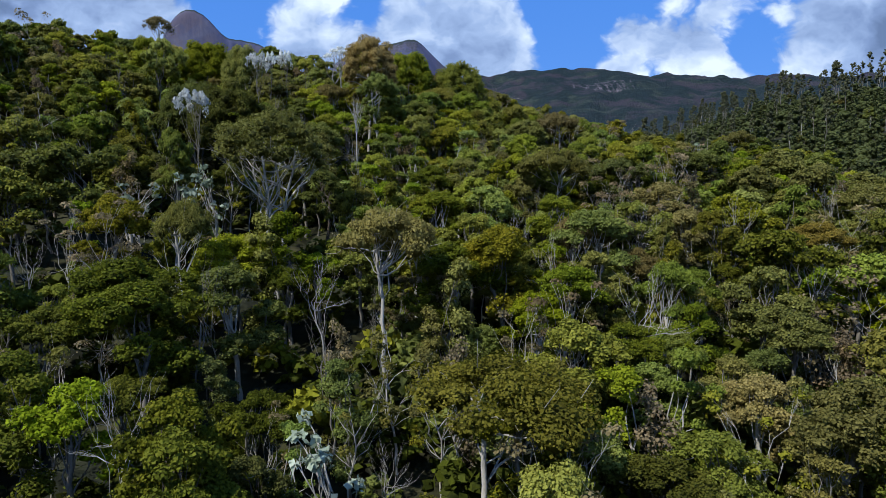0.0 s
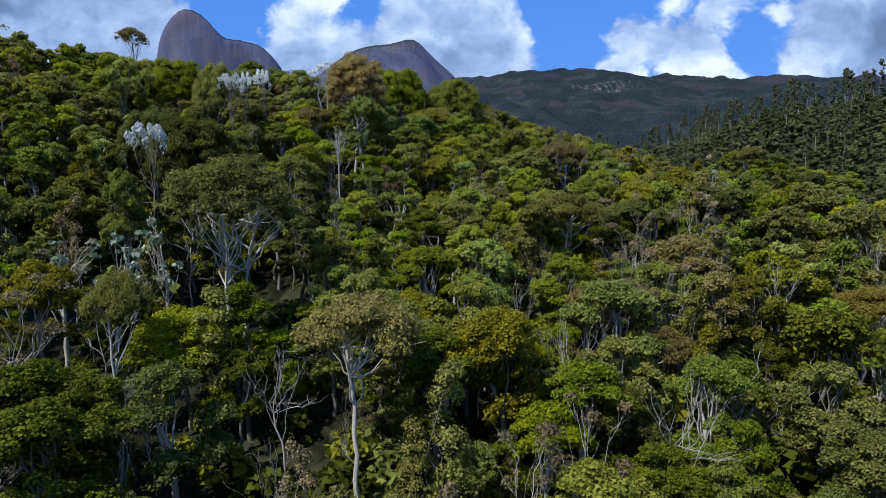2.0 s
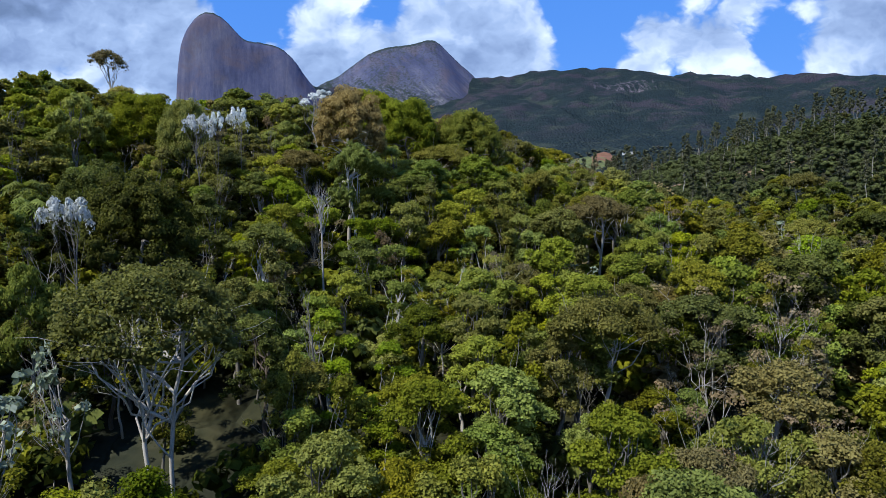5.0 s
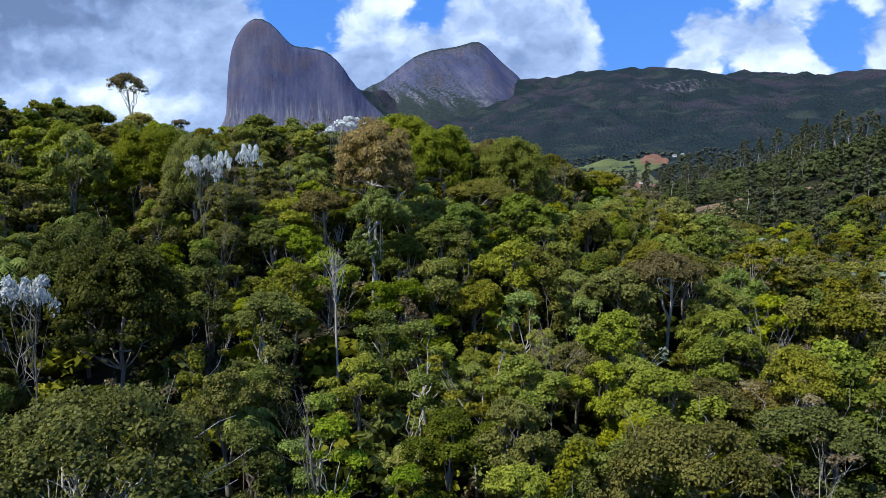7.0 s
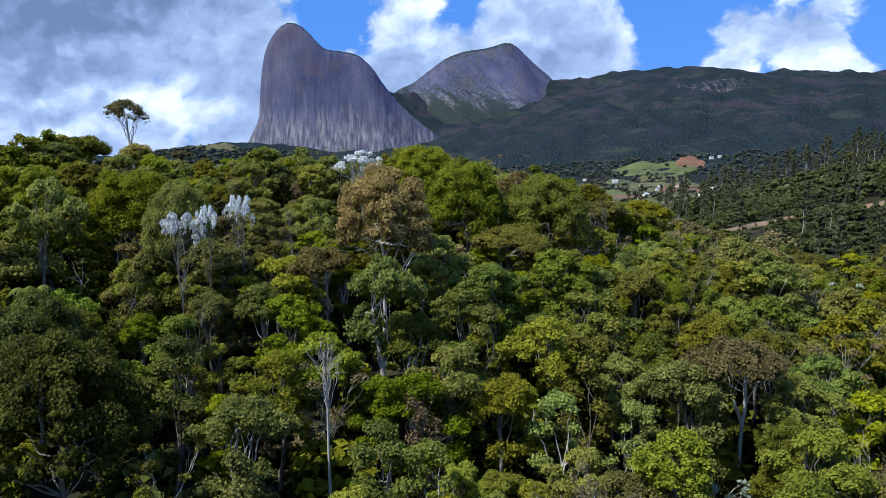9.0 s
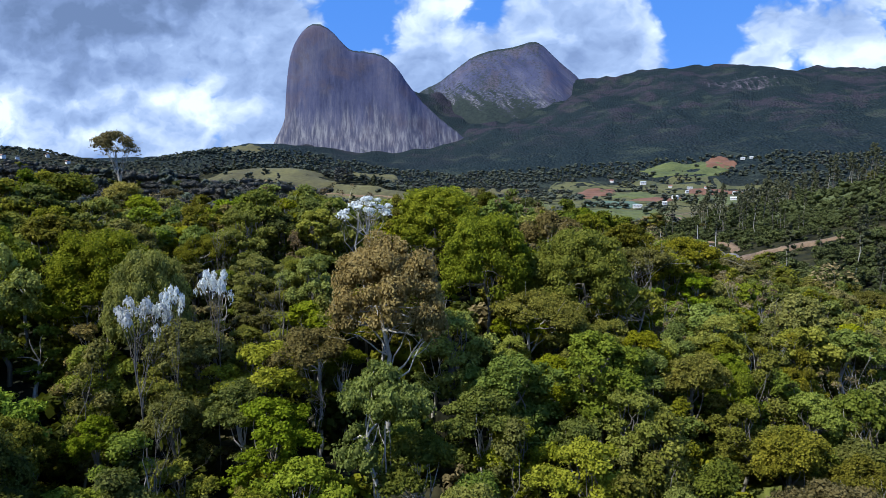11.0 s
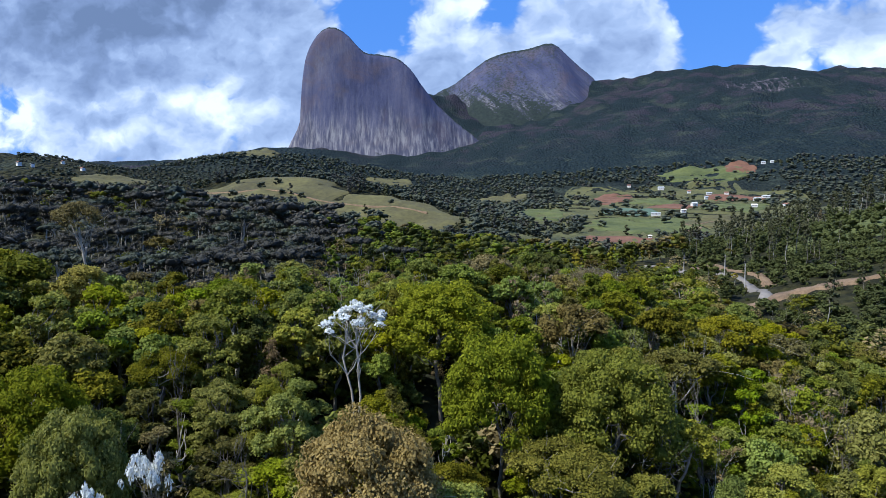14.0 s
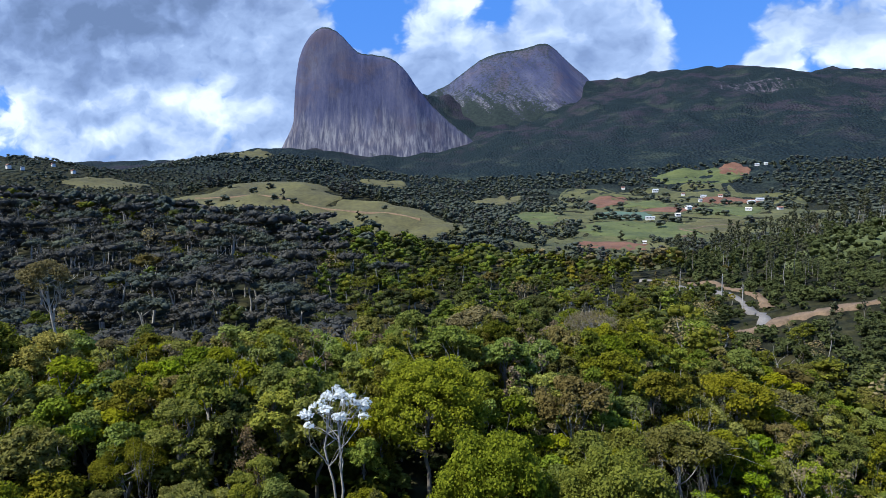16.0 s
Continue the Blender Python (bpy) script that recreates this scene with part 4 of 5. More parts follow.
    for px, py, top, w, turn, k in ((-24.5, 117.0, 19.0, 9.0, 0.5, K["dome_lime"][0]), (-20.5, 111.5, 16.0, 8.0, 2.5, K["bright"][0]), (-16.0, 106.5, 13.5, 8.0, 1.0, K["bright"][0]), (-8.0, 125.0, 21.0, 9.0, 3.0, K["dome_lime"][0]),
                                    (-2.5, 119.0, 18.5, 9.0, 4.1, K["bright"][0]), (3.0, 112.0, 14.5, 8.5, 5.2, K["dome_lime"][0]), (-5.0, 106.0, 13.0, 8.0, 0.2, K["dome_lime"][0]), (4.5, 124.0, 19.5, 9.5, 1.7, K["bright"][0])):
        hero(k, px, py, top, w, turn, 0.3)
    hero(K["bright"][0], -33.0, 80.0, 8.5, 5.0, 2.0)
    hero(slim, -13.0, 99.5, 14.3, 3.4, 0.5, 0.8)
    hero(lone, -67.0, 156.0, 41.0, 7.4, 0.9, 0.3)
    hero(K["rust"][1], -61.5, 150.0, 33.6, 9.0, 0.5)
    hero(K["rust"][0], -55.0, 152.0, 32.0, 7.0, 2.5)
    hero(K["dome_lime"][0], -49.0, 115.0, 27.5, 8.0, 1.5)
    hero(K["dome_lime"][0], -53.5, 121.0, 29.0, 8.0, 3.5)
    hero(parasol, -19.0, 72.0, 8.6, 14.6, 0.4, 0.4)
    hero(amber, -4.6, 53.7, -1.0, 9.0, 1.4)
    hero(big, -20.5, 64.5, -4.0, 10.5, 1.9, 0.34)
    hero(K["umbrella"][0], -24.0, 60.0, -0.5, 5.5, 2.9, 0.3)
    hero(amber, 40.6, 70.0, -3.0, 7.4, 3.9)
    hero(K["rust"][1], 12.7, 65.0, -2.0, 5.0, 1.1, 0.3)
    hero(K["bare"][0], 3.5, 62.7, -5.0, 4.4, 0.4, 0.4)
    hero(K["bare"][0], 7.2, 65.5, -1.5, 5.4, 2.4, 0.3)
    hero(K["umbrella"][0], 53.0, 241.5, 10.8, 11.0, 0.0, 0.3)
    hero(cream, -32.6, 85.0, 12.9, 5.0, 2.5, 0.14)
    hero(K["silver"][0], -28.0, 68.0, 2.0, 6.0, 0.3)
    hero(K["silver"][0], -33.0, 69.0, 1.0, 5.5, 1.9)
    hero(K["silver"][0], -25.5, 72.5, 3.0, 4.6, 4.0)
    hero(K["silver"][0], 25.5, 192.5, 18.6, 7.0, 1.0)
    hero(grey, 3.0, 203.5, 28.0, 11.0, 0.0, 0.36)
    hero(grey, 32.0, 105.0, 4.5, 9.0, 1.0, 0.36)
    hero(K["dome_dark"][0], -8.0, 206.0, 31.0, 11.0, 0.0)
    hero(K["sparse"][1], 18.0, 186.0, 20.0, 6.5, 2.0)
    for px, py, top in ((-46, 100, 14.0), (-49, 104, 16.0), (-43.5, 106.5, 18.0), (-51, 98, 13.0), (-38.5, 103, 14.0), (-17, 88, 3.5), (10, 70, -8.0)):
        hero(palm, px, py, top, 5.2, px, 0.3)


def clear_of_heroes(x, y):
    ok = np.ones(len(x), bool)
    for hx, hy, hr in HEROES:
        ok &= np.hypot(x - hx, y - hy) > hr
    return ok


def near_trees():
    x, y, rs = scatter(-100, 95, 24, 214, 4.5, 41, clear_of_heroes)
    for px, py in zip(x, y):
        if abs(px + 0.06 * py) > 22 + 0.52 * py:
            continue
        # shade on the left slope is imitated by darker-leaved trees and gaps
        mimic_shade = px < -0.16 * py and py < 88
        if mimic_shade and rs.rand() < 0.24:
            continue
        # share of brighter leaf kinds, higher where the canopy should look sunlit
        sun_toned_share = 0.85 if -80 < px < -24 and 126 < py < 195 else 0.85 if -26 < px < 16 and 60 < py < 150 else 0.5 if abs(px + 2) < 34 and 84 < py < 132 else 0.5 if py > 128 else 0.3 if py > 84 else 0.12
        k = choose(rs, [("dome_dark", 0.55), ("sparse", 0.25), ("bare", 0.1), ("vine", 0.1)] if mimic_shade and rs.rand() < 0.5 else SUN_TONED if rs.rand() < sun_toned_share else MIX)
        s = rs.uniform(0.66, 1.1) * (1.26 if px < -70 and py > 90 else 1.1 if px < -34 and py > 128 else 1.0)
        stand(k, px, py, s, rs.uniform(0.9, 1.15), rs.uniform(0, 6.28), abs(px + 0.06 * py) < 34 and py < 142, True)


def dry_trees():
    """Pale leafless and vine-hung trees that rise between the crowns."""
    x, y, rs = scatter(-60, 62, 40, 190, 10.5, 44, clear_of_heroes)
    for px, py in zip(x, y):
        if abs(px + 0.06 * py) > 16 + 0.5 * py:
            continue
        k = choose(rs, [("bare", 0.34), ("sparse", 0.3), ("vine", 0.36)])
        stand(k, px, py, rs.uniform(0.92, 1.16), rs.uniform(0.85, 1.2), rs.uniform(0, 6.28), py < 150, True)


class Stuff:
    """Many far trees joined into one mesh for leaves and one for stems."""

    def __init__(self):
        self.leaf, self.wood = {}, {}

    def add(self, kind, x, y, size, wide, turn, tint, sink=0.0, stem=True, z=None, speck=False):
        z = (float(land(x, y)) if z is None else z) - sink
        c, s = math.cos(turn), math.sin(turn)
        rot = np.array([[c * wide, -s * wide, 0], [s * wide, c * wide, 0], [0, 0, 1]]) * size
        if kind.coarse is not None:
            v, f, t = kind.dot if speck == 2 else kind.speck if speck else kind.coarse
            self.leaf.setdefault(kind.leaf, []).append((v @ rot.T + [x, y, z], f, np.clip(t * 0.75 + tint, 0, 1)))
        if stem:
            v, f = kind.wood_far
            self.wood.setdefault(kind.bark, []).append((v @ rot.T + [x, y, z], f, np.zeros(len(v))))

    def build(self, name, label, category):
        root = tagged(new(name), label, category, kind="stuff")
        for store, mats, part_name in ((self.leaf, LEAF, "crown"), (self.wood, BARK, "trunk")):
            for key, items in store.items():
                base, vs, fs, ts = 0, [], [], []
                for v, f, t in items:
                    vs.append(v)
                    fs.append(f + base)
                    ts.append(t)
                    base += len(v)
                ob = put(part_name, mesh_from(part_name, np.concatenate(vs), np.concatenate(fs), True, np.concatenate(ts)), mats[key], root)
                ob["kind"] = "stuff"
        return root


# name, label, material, x, y, half-length, half-width, turn in degrees
FIELDS = [
    ("meadow", "mixed green and brown valley meadow with scrub", MEADOW, 150, 1150, 260, 560, -8),
    ("pasture", "dry green pasture on the rounded hill", GRASS, -365, 745, 110, 105, 8), ("pasture", "dry green pasture on the rounded hill", GRASS, -195, 712, 92, 62, -26),
    ("pasture", "small sunlit pasture in the wood", GRASS, -475, 1685, 55, 60, 0), ("pasture", "pasture on the wooded ridge", GRASS, -905, 1800, 55, 120, 10),
    ("pasture", "pale green pasture below the houses", GRASS, -745, 1030, 60, 70, 0), ("pasture", "pasture among the valley trees", GRASS, -165, 1490, 55, 90, 0),
    ("pasture", "green pasture in the valley", LAWN, -62, 1114, 40, 95, 0), ("tilled_field", "freshly tilled red field", TILLED, 62, 1450, 42, 85, -12),
    ("tilled_field", "red earth field beside the farms", TILLED, 305, 1470, 60, 50, 0), ("crop_field", "green crop field", LAWN, 135, 1370, 42, 75, -10),
    ("crop_field", "blue-green crop field", CROP, 75, 1158, 46, 48, 0), ("pasture", "flat green meadow in the valley", LAWN, 85, 985, 78, 95, 0), ("pasture", "brownish dry meadow", GRASS, 188, 1030, 40, 85, -20),
    ("tilled_field", "red earth strip at the meadow's edge", TILLED, 40, 833, 42, 26, -14), ("tilled_field", "red earth strip among trees", TILLED, 62, 690, 36, 16, -12),
    ("pasture", "high green field under the mountain", LAWN, 300, 1790, 110, 70, 10), ("tilled_field", "bare reddish clearing under the mountain", TILLED, 390, 1830, 36, 45, 0), ("crop_field", "green field by the farms", LAWN, 255, 1250, 50, 90, -25),
    ("tilled_field", "brown ploughed field", TILLED, 165, 1270, 38, 60, -30), ("pasture", "shrubby green clearing on the eucalyptus hill", LAWN, 125, 408, 26, 42, -20),
]


def in_field(x, y):
    found = np.zeros(len(x), bool)
    for name, _, _, cx, cy, a, b, turn in FIELDS:
        if name == "meadow":
            continue
        c, s = math.cos(radians(turn)), math.sin(radians(turn))
        u, v = (x - cx) * c + (y - cy) * s, -(x - cx) * s + (y - cy) * c
        found |= np.abs(u / a) ** 3 + np.abs(v / b) ** 3 < 1
    return found


def undergrowth():
    """Bushes and saplings that fill the wood between the trees."""
    rs = np.random.RandomState(61)
    kinds = [Kind(150 + i, "dome", 4.4, 2.2, 4.2, leaf, "brown", "bush", dense=0.45, size=0.5, forks=3, rad=0.05) for i, leaf in enumerate(("dark", "green", "olive", "dry"))]
    st = Stuff()
    x, y, rs = scatter(-100, 95, 24, 214, 4.4, 62)
    for px, py, z in zip(x, y, land(x, y)):
        if abs(px + 0.06 * py) > 22 + 0.52 * py or (px < -0.16 * py and py < 88 and rs.rand() < 0.45):
            continue
        st.add(kinds[rs.choice(4, p=(0.45, 0.3, 0.2, 0.05))], px, py, rs.uniform(0.6, 1.5), rs.uniform(0.9, 1.3), rs.uniform(0, 6.28), rs.uniform(-0.2, 0.2), 0.3, False, z, False)
    st.build("undergrowth", "dense green undergrowth between the forest trees", "undergrowth")


def outer_woods():
    st = Stuff()
    kinds = [KINDS[k][0] for k in ("dome_olive", "dome_dark", "dome_green", "bright", "rust")]
    x, y, rs = scatter(-190, 190, -110, 214, 6.6, 63, lambda x, y: (np.abs(x + 0.06 * y) > 22 + 0.52 * y) | (y < 24))
    for px, py, z in zip(x, y, land(x, y)):
        if px > 56 and z > EYE - 9 and py > 120:
            continue
        st.add(kinds[rs.choice(5, p=(0.3, 0.25, 0.3, 0.1, 0.05))], px, py, rs.uniform(0.7, 1.1), rs.uniform(0.95, 1.25), rs.uniform(0, 6.28), rs.uniform(-0.2, 0.2), 0.0, False, z, True)
    st.build("outer_forest", "dense green forest covering the hill around", "woodland")


def far_woods():
    # the wood on the hill beyond the saddle, its cloud shade put into the leaf colour
    st = Stuff()
    spare = KINDS["sparse"] + KINDS["bare"]
    x, y, rs = scatter(-430, 66, 214, 560, 9.6, 51, lambda x, y: (np.abs(np.arctan2(x, y - 60)) < 0.95) & (x < 74 - 0.04 * y) & ~near_road(x, y, 3))
    for px, py, z in zip(x, y, land(x, y)):
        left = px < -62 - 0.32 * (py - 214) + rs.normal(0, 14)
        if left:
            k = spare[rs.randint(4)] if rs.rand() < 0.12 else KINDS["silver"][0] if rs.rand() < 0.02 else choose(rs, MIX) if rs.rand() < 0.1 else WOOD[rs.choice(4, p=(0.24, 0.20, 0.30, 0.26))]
        elif px < 12 - 0.1 * (py - 214) and py > 236:
            k = choose(rs, [("dome_dark", 0.42), ("dome_green", 0.28), ("dome_olive", 0.12), ("sparse", 0.1), ("umbrella", 0.08)])
        else:
            k = choose(rs, [("sparse", 0.4), ("rust", 0.25), ("vine", 0.2), ("bare", 0.15)] if rs.rand() < 0.3 else MIX)
        low = 0.34 if near_road(px, py + 10, 10) else 0.6 if near_road(px, py + 38, 17) else 1.0
        st.add(k, px, py, low * (rs.uniform(0.8, 1.6) if left else rs.uniform(0.7, 1.3)), rs.uniform(1.1, 1.5), rs.uniform(0, 6.28), rs.uniform(-0.35, 0.5), stem=rs.rand() < 0.8 and py < 430, z=z, speck=py > 430)
    st.build("woodland", "dense woodland on the hill across the saddle, leaf colour dulled as under cloud", "woodland")
    # the eucalyptus hill
    st = Stuff()
    x, y, rs = scatter(56, 310, 120, 620, 7.0, 52, lambda x, y: (land(x, y) > EYE - 9) & (x > 60 + 10 * lumps(x, y, 90, 8)))
    bare_ground = lumps(x, y, 70, 9) + 0.6 * lumps(x, y, 28, 10)
    x, y = x + rs.normal(0, 1.5, len(x)), y + rs.normal(0, 1.5, len(x))
    open_slope = in_field(x, y)
    for px, py, b, z, fld in zip(x, y, bare_ground, land(x, y), open_slope):
        if b > 0.62 or near_road(px, py, 4):
            continue
        if fld:
            continue
        crest = float(ridge(np.array(px), np.array(py), *RIDGES[2])) > float(z) - EYE - 4 and np.interp(py, (130, 240, 330, 430, 520), (360, 240, 198, 180, 135)) - px < 34
        tall = rs.rand() < (0.7 if crest else 0.3 if px < 96 and 300 < py < 470 else 0.16)
        k = PINE[rs.randint(2)] if tall else PINE[2 + rs.randint(2)]
        if rs.rand() < 0.08:
            k = choose(rs, MIX)
        low = 0.3 if near_road(px, py + 8, 8) and rs.rand() < 0.62 else 0.5 if near_road(px, py + 30, 16) or (84 < px < 150 and 306 < py < 400) else 1.0
        st.add(k, px, py, low * (rs.uniform(0.6, 0.95) if tall else rs.uniform(0.3, 0.62)), rs.uniform(0.85, 1.15) if tall else rs.uniform(1.1, 1.8), rs.uniform(0, 6.28), rs.uniform(-0.3, 0.3), stem=tall or rs.rand() < 0.3, z=z, speck=px > 190 or py > 500)
    bush = Kind(160, "dome", 4.4, 2.6, 3.6, "young", "brown", "bush", dense=1.0, size=0.5, forks=3, rad=0.05)
    x, y, rs = scatter(34, 300, 150, 560, 6.0, 53, lambda x, y: ((land(x, y) > EYE - 9) & (x > 60)) | ((y > 250) & (y < 440)))
    for px, py, z in zip(x, y, land(x, y)):
        if not near_road(px, py, 2.2):
            st.add(bush, px, py, rs.uniform(0.6, 1.3) * (0.45 if near_road(px, py + 3, 7) else 1.0), rs.uniform(0.85, 1.2), rs.uniform(0, 6.28), rs.uniform(-0.3, 0.2), 0.4, False, z, px > 110 or py > 380)
    st.build("eucalyptus_stand", "eucalyptus plantation with scrub covering the valley side", "woodland")


ROAD = [(36, 446), (51, 414), (56, 390), (59, 365), (62.5, 344), (62.5, 322), (60, 306), (58, 301)]
TRACK = [(50, 299), (57, 301), (65, 303), (74, 302.5), (83, 305), (95, 303), (112, 296), (135, 290)]


def near_road(x, y, wide):
    """Whether the road or its bank runs here."""
    best = np.full(np.shape(x), 1e9)
    for (ax, ay), (bx, by) in (*zip(ROAD, ROAD[1:]), *zip(TRACK, TRACK[1:])):
        dx, dy = bx - ax, by - ay
        s = np.clip(((x - ax) * dx + (y - ay) * dy) / (dx * dx + dy * dy), 0, 1)
        best = np.minimum(best, np.hypot(x - ax - s * dx, y - ay - s * dy))
    return best < wide


# ---- valley: fields, pasture, farms, far trees ----
def drape(name, label, mat, cx, cy, a, b, turn, seed):
    """A patch of ground cover with a wavering edge that lies on the land."""
    rs = np.random.RandomState(seed)
    rows, cols = (40, 90) if name == "meadow" else (14, 56)
    t = np.linspace(0, 2 * np.pi, cols, endpoint=False)
    edge = (np.abs(np.cos(t)) ** 3.2 + np.abs(np.sin(t)) ** 3.2) ** (-1 / 3.2)
    edge *= 1 + sum(rs.uniform(-0.09, 0.09) * np.sin(k * t + rs.uniform(0, 6)) for k in (2, 3, 5, 8, 11))
    r = np.linspace(0.02, 1, rows)[:, None] * edge[None]
    u, v = a * r * np.cos(t), b * r * np.sin(t)
    c, s = math.cos(radians(turn)), math.sin(radians(turn))
    x, y = cx + u * c - v * s, cy + u * s + v * c
    far = math.hypot(cx, cy - 80)
    z = land(x, y) + 0.15 + (0.0011 if far < 2000 else 0.004) * far - (0.9 if name == "meadow" else 0.0)
    z[-1] -= 0.6 + 0.004 * far
    tagged(put(name, grid_mesh(name, np.stack([x, y, z], -1), rows, cols, True), mat), label, "field", kind="structure")


def strip(name, label, mat, path, wide, lift):
    p = np.array(path, float)
    g = np.linspace(0, len(p) - 1, 90)
    x, y = np.interp(g, range(len(p)), p[:, 0]), np.interp(g, range(len(p)), p[:, 1])
    for _ in range(3):
        x[1:-1], y[1:-1] = (x[:-2] + x[1:-1] + x[2:]) / 3, (y[:-2] + y[1:-1] + y[2:]) / 3
    dx, dy = np.gradient(x), np.gradient(y)
    n = np.hypot(dx, dy)
    w = np.array([-1.35, -1.0, 0.0, 1.0, 1.35]) * wide
    rs = np.random.RandomState(int(abs(p[0, 0])) + 7)
    rag = 1 + 0.5 * np.convolve(rs.normal(0, 1, 94), np.ones(5) / 5, "valid")[:, None] * np.abs(np.sign(w))
    px, py = x[:, None] - (dy / n)[:, None] * w * rag, y[:, None] + (dx / n)[:, None] * w * rag
    z = land(px, py)
    mid = z.mean(1)
    for _ in range(6):
        mid = np.convolve(np.pad(mid, 2, mode="edge"), np.ones(5) / 5, "valid")
    z = np.repeat(mid[:, None], 5, 1) + lift
    z[:, 0] -= lift + 1.6
    z[:, -1] -= lift + 1.6
    tagged(put(name, grid_mesh(name, np.stack([px, py, z], -1), 90, 5), mat), label, "road", kind="structure")


def box(w, d, h, x=0.0, y=0.0, z=0.0):
    v = np.array([[sx * w / 2 + x, sy * d / 2 + y, z + k * h] for k in (0, 1) for sx, sy in ((-1, -1), (1, -1), (1, 1), (-1, 1))])
    f = np.array([[3, 2, 1, 0], [4, 5, 6, 7], [0, 1, 5, 4], [1, 2, 6, 5], [2, 3, 7, 6], [3, 0, 4, 7]])
    return v, f


def farm_house(x, y, w, d, h, turn, roof, label):
    root = tagged(new("farm_house"), label, "house", "houses of the valley")
    root.matrix_world = pose(x, y, float(land(x, y)) + 0.002 * math.hypot(x, y), 0, 0, turn)
    put("wall", mesh_from("wall", *box(w, d, h + 3, z=-3), False), WHITEWASH, root)
    e, rise = 0.6, d * 0.28
    v = np.array([[-w / 2 - e, -d / 2 - e, h - 0.1], [w / 2 + e, -d / 2 - e, h - 0.1], [w / 2 + e, 0, h + rise], [-w / 2 - e, 0, h + rise], [-w / 2 - e, d / 2 + e, h - 0.1], [w / 2 + e, d / 2 + e, h - 0.1]])
    v = np.concatenate([v, v + [0, 0, 0.3]])
    f = np.array([[0, 1, 2, 3], [3, 2, 5, 4], [9, 8, 7, 6], [10, 11, 8, 9], [0, 6, 7, 1], [4, 5, 11, 10], [0, 3, 9, 6], [3, 4, 10, 9], [1, 7, 8, 2], [2, 8, 11, 5]])
    put("roof", mesh_from("roof", v, f, False), roof, root)
    for i in range(max(2, int(w / 4))):
        wx = -w / 2 + (i + 0.5) * w / max(2, int(w / 4))
        put("window", mesh_from("window", *box(1.3, 0.12, 1.2, wx, -d / 2 - 0.05, h * 0.42), False), DARKGLASS, root)
    put("door", mesh_from("door", *box(1.0, 0.14, 2.1, w * 0.07, -d / 2 - 0.06, 0.0), False), ROOF_RED, root)


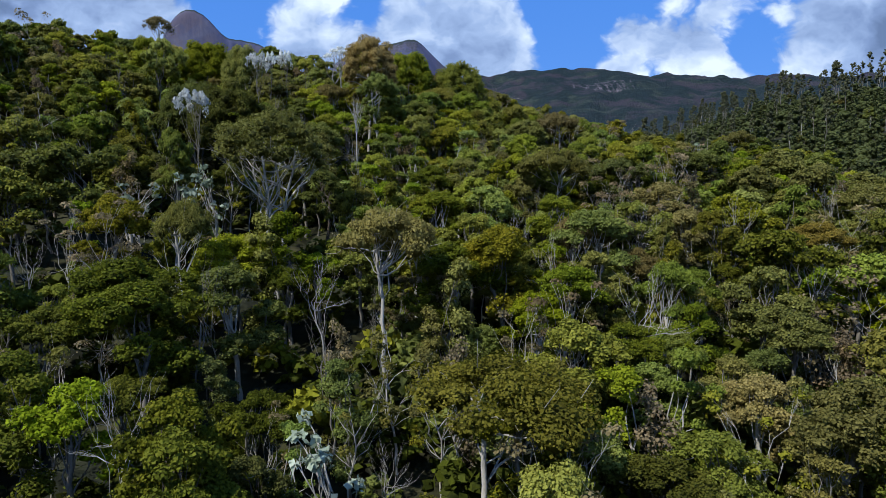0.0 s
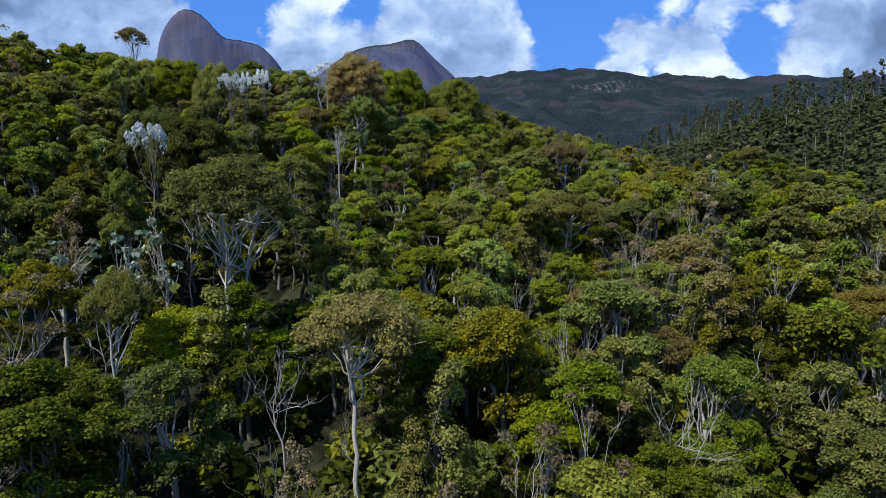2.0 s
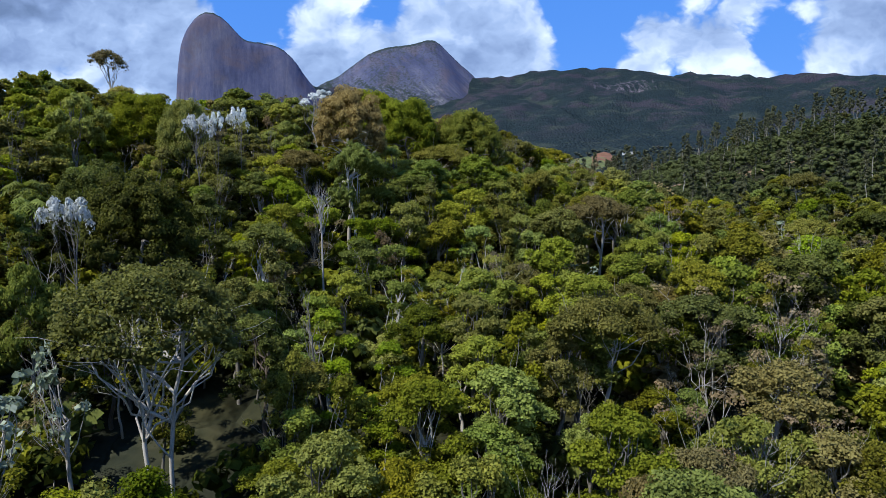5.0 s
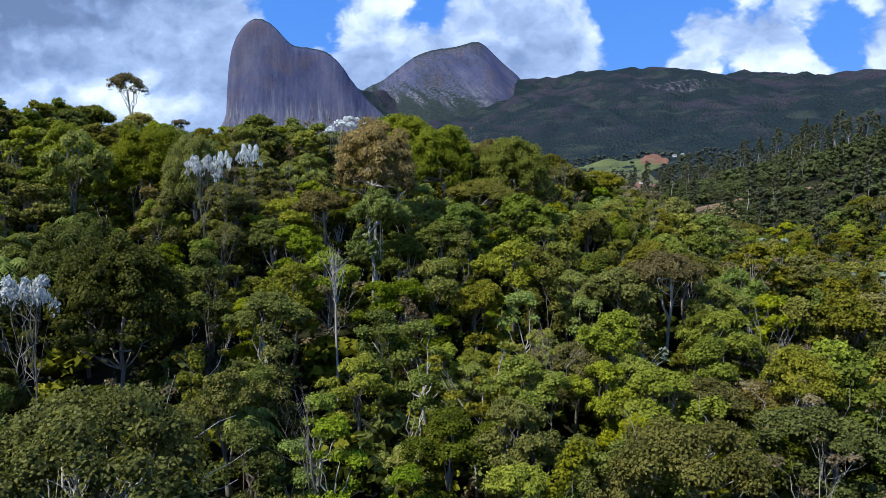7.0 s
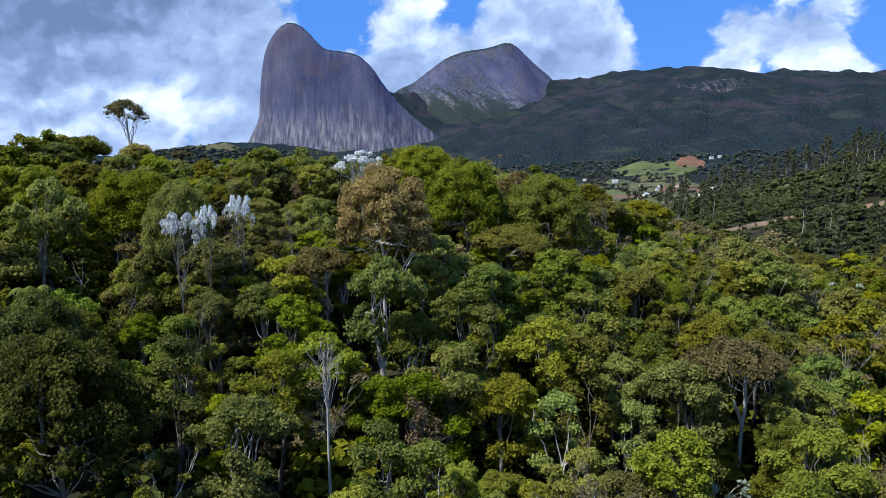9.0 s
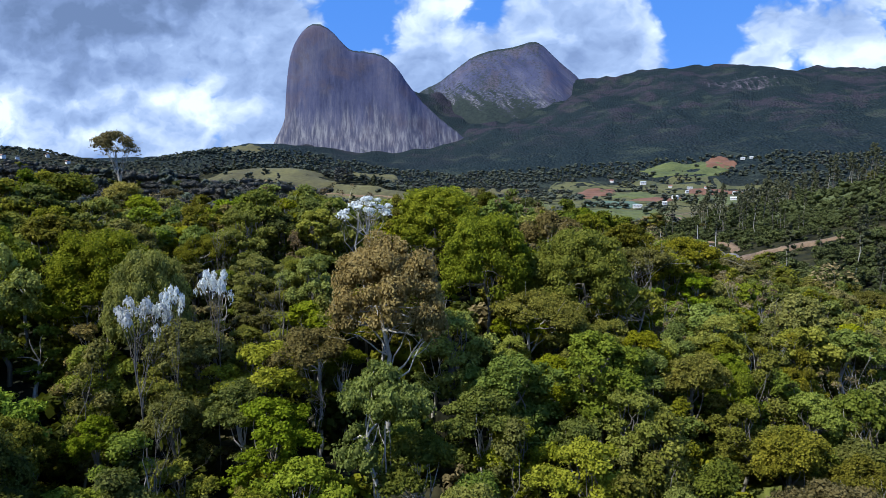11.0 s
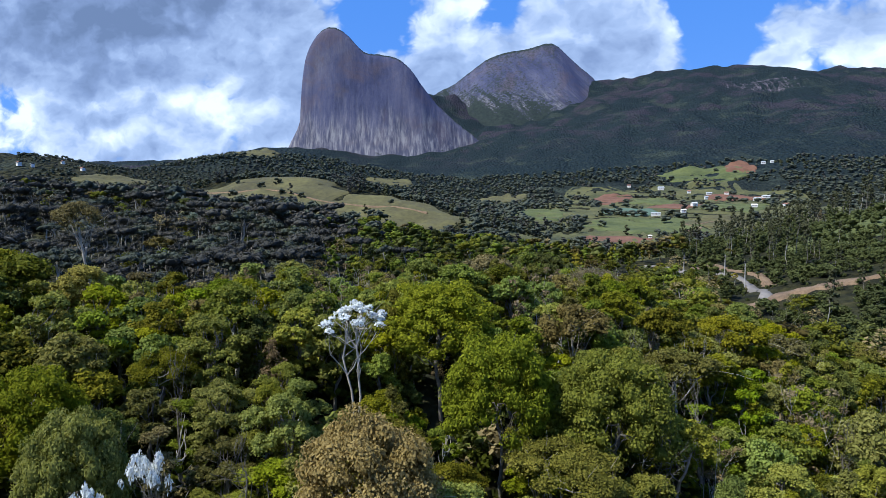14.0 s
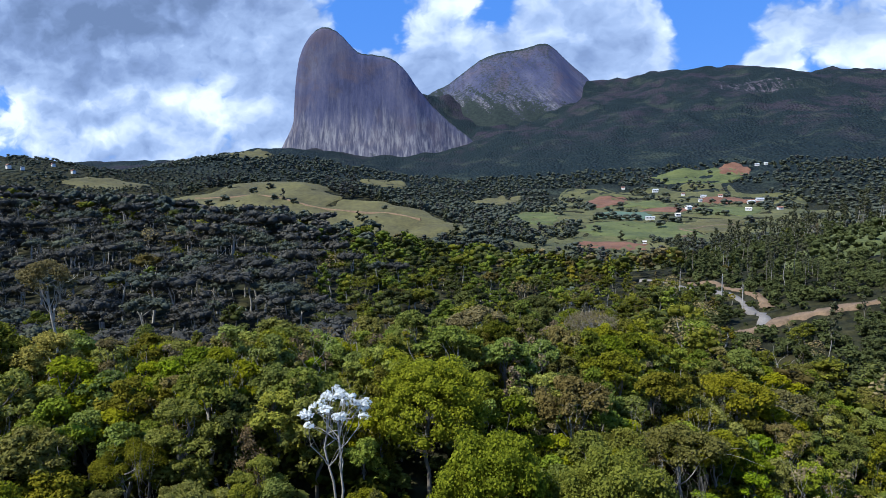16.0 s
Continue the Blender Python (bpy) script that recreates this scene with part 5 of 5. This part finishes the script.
def valley():
    for i, f in enumerate(FIELDS):
        drape(*f, 300 + i)
    strip("road", "pale country road curving round the hill", ASPHALT, ROAD, 1.5, 0.5)
    strip("dirt_track", "ochre earth bank and track cut into the hill", DIRT, TRACK, 2.1, 0.5)
    strip("dirt_track", "ochre cut bank above the road", DIRT, [(56, 420), (62, 398), (65, 372), (68.5, 350), (69, 330)], 1.7, 0.5)
    strip("dirt_track", "narrow pale track across the meadow", DIRT, [(125, 900), (150, 940), (135, 975), (170, 1010), (215, 1040)], 2.0, 1.4)
    strip("footpath", "worn earth path across the hill pasture", DIRT, [(-440, 782), (-395, 770), (-330, 762), (-270, 748), (-200, 735), (-150, 715)], 1.1, 1.7)
    for x, y in ((56.5, 352), (60.5, 337), (49, 404)):
        pole = tagged(new("utility_pole"), "grey concrete utility pole beside the road", "pole", "poles along the road")
        pole.matrix_world = pose(x, y, float(land(x, y)))
        put("shaft", mesh_from("shaft", *tubes([(np.array([[0, 0, -1.0], [0, 0, 4], [0, 0, 9.5]]), [0.2, 0.17, 0.13])], 10)), CONCRETE, pole)
        put("crossarm", mesh_from("crossarm", *box(1.8, 0.14, 0.14, 0, -0.16, 8.6), False), BARK["grey"], pole)
    spots = [(176, 1593, 20, 12, 5.5, 8, ROOF_GREY, "large white farmhouse with a pale roof"), (191, 1252, 17, 10, 6, 35, WHITEWASH, "bright white farm building with a white roof"),
             (113, 1671, 14, 9, 4, -10, ROOF_RED, "low white house with a clay roof"), (264, 1523, 18, 8, 4, 5, ROOF_GREY, "long low farm shed with grey roof"), (293, 1500, 14, 8, 4, -8, ROOF_RED, "white house with a clay-tile roof"),
             (328, 1403, 22, 10, 4.5, 12, ROOF_GREY, "long grey-roofed packing shed"), (356, 1454, 24, 10, 4.5, 8, ROOF_GREY, "long grey-roofed farm shed"), (284, 1242, 16, 9, 4.5, -6, WHITEWASH, "white low farm building"),
             (334, 1248, 14, 9, 4, 20, ROOF_RED, "small house with a clay roof"), (112, 1099, 22, 7, 3.5, 4, ROOF_GREY, "long low white stable"), (157, 1138, 12, 8, 4, 15, WHITEWASH, "small white cottage by the meadow"),
             (78, 841, 6, 5, 3, 0, WHITEWASH, "tiny white hut in the meadow"), (446, 1836, 16, 9, 4, 0, ROOF_GREY, "grey-roofed house under the mountain"), (470, 1850, 12, 8, 4, 10, WHITEWASH, "white house under the mountain"),
             (-901, 985, 16, 10, 6, -30, ROOF_RED, "white hillside house with a clay roof"), (-885, 996, 14, 9, 5, -40, ROOF_GREY, "white hillside house with grey roof"), (-908, 1086, 14, 9, 5, -35, ROOF_RED, "white house among hill trees"),
             (-852, 1068, 15, 9, 5, -30, ROOF_RED, "white house with a red roof on the ridge"), (230, 1560, 12, 8, 4, 0, ROOF_RED, "small white house with red roof"), (240, 1420, 10, 7, 4, 20, ROOF_GREY, "small white outbuilding with grey roof")]
    for spot in spots:
        x, y, w, d, h, *rest = spot
        farm_house(x, y, 0.6 * w, 0.6 * d, 0.52 * h, *rest)
    # single trees and woods of the valley and the foot of the mountains
    st = Stuff()
    small = [Kind(170 + i, sh, h, r, h * 0.8, leaf, "grey", "far tree", dense=0.5, size=1.0, forks=3, core=0.95) for i, (sh, h, r, leaf) in enumerate((("dome", 11, 4.0, "vale"), ("tall", 14, 3.0, "wood"), ("dome", 9, 4.2, "vale"), ("tall", 12, 3.0, "pine")))]
    for y0, y1, step, seed in ((560, 900, 10.5, 71), (900, 1300, 13.0, 72), (1300, 1900, 16.5, 73)):
        x, y, rs = scatter(-1.02 * y1, 0.62 * y1, y0, y1, step, seed, lambda x, y: (x > -0.98 * (y - 60)) & (x < 0.48 * (y - 40)))
        thin = lumps(x, y, 160, 12) + 0.5 * lumps(x, y, 60, 13)
        field = in_field(x, y)
        for px, py, th, fld, z in zip(x, y, thin, field, land(x, y)):
            if any(abs(px - h[0] * q) < 14 and abs(py - h[1] * q) < 26 for h in spots for q in (1.0, 0.97)):
                continue
            if fld and rs.rand() > 0.05:
                continue
            if -60 < px < 450 and 640 < py < 1720 and th > -0.3:
                continue
            s = rs.uniform(0.75, 1.25) * (1.0 + 0.12 * (step > 12)) * (0.6 if px < -480 and py < 1500 else 1.0)
            st.add(small[rs.choice(4, p=(0.45, 0.15, 0.25, 0.15))], px, py, s, rs.uniform(1.1, 1.7), rs.uniform(0, 6.28), rs.uniform(-0.3, 0.25), 0.6 + 0.0012 * py, rs.rand() < 0.1 and py < 900, z, 2 if py > 950 else True)
    st.build("valley_woods", "dark green woods and hedges of the far valley", "woodland")


single_trees()
near_trees()
dry_trees()
undergrowth()
outer_woods()
far_woods()
valley()
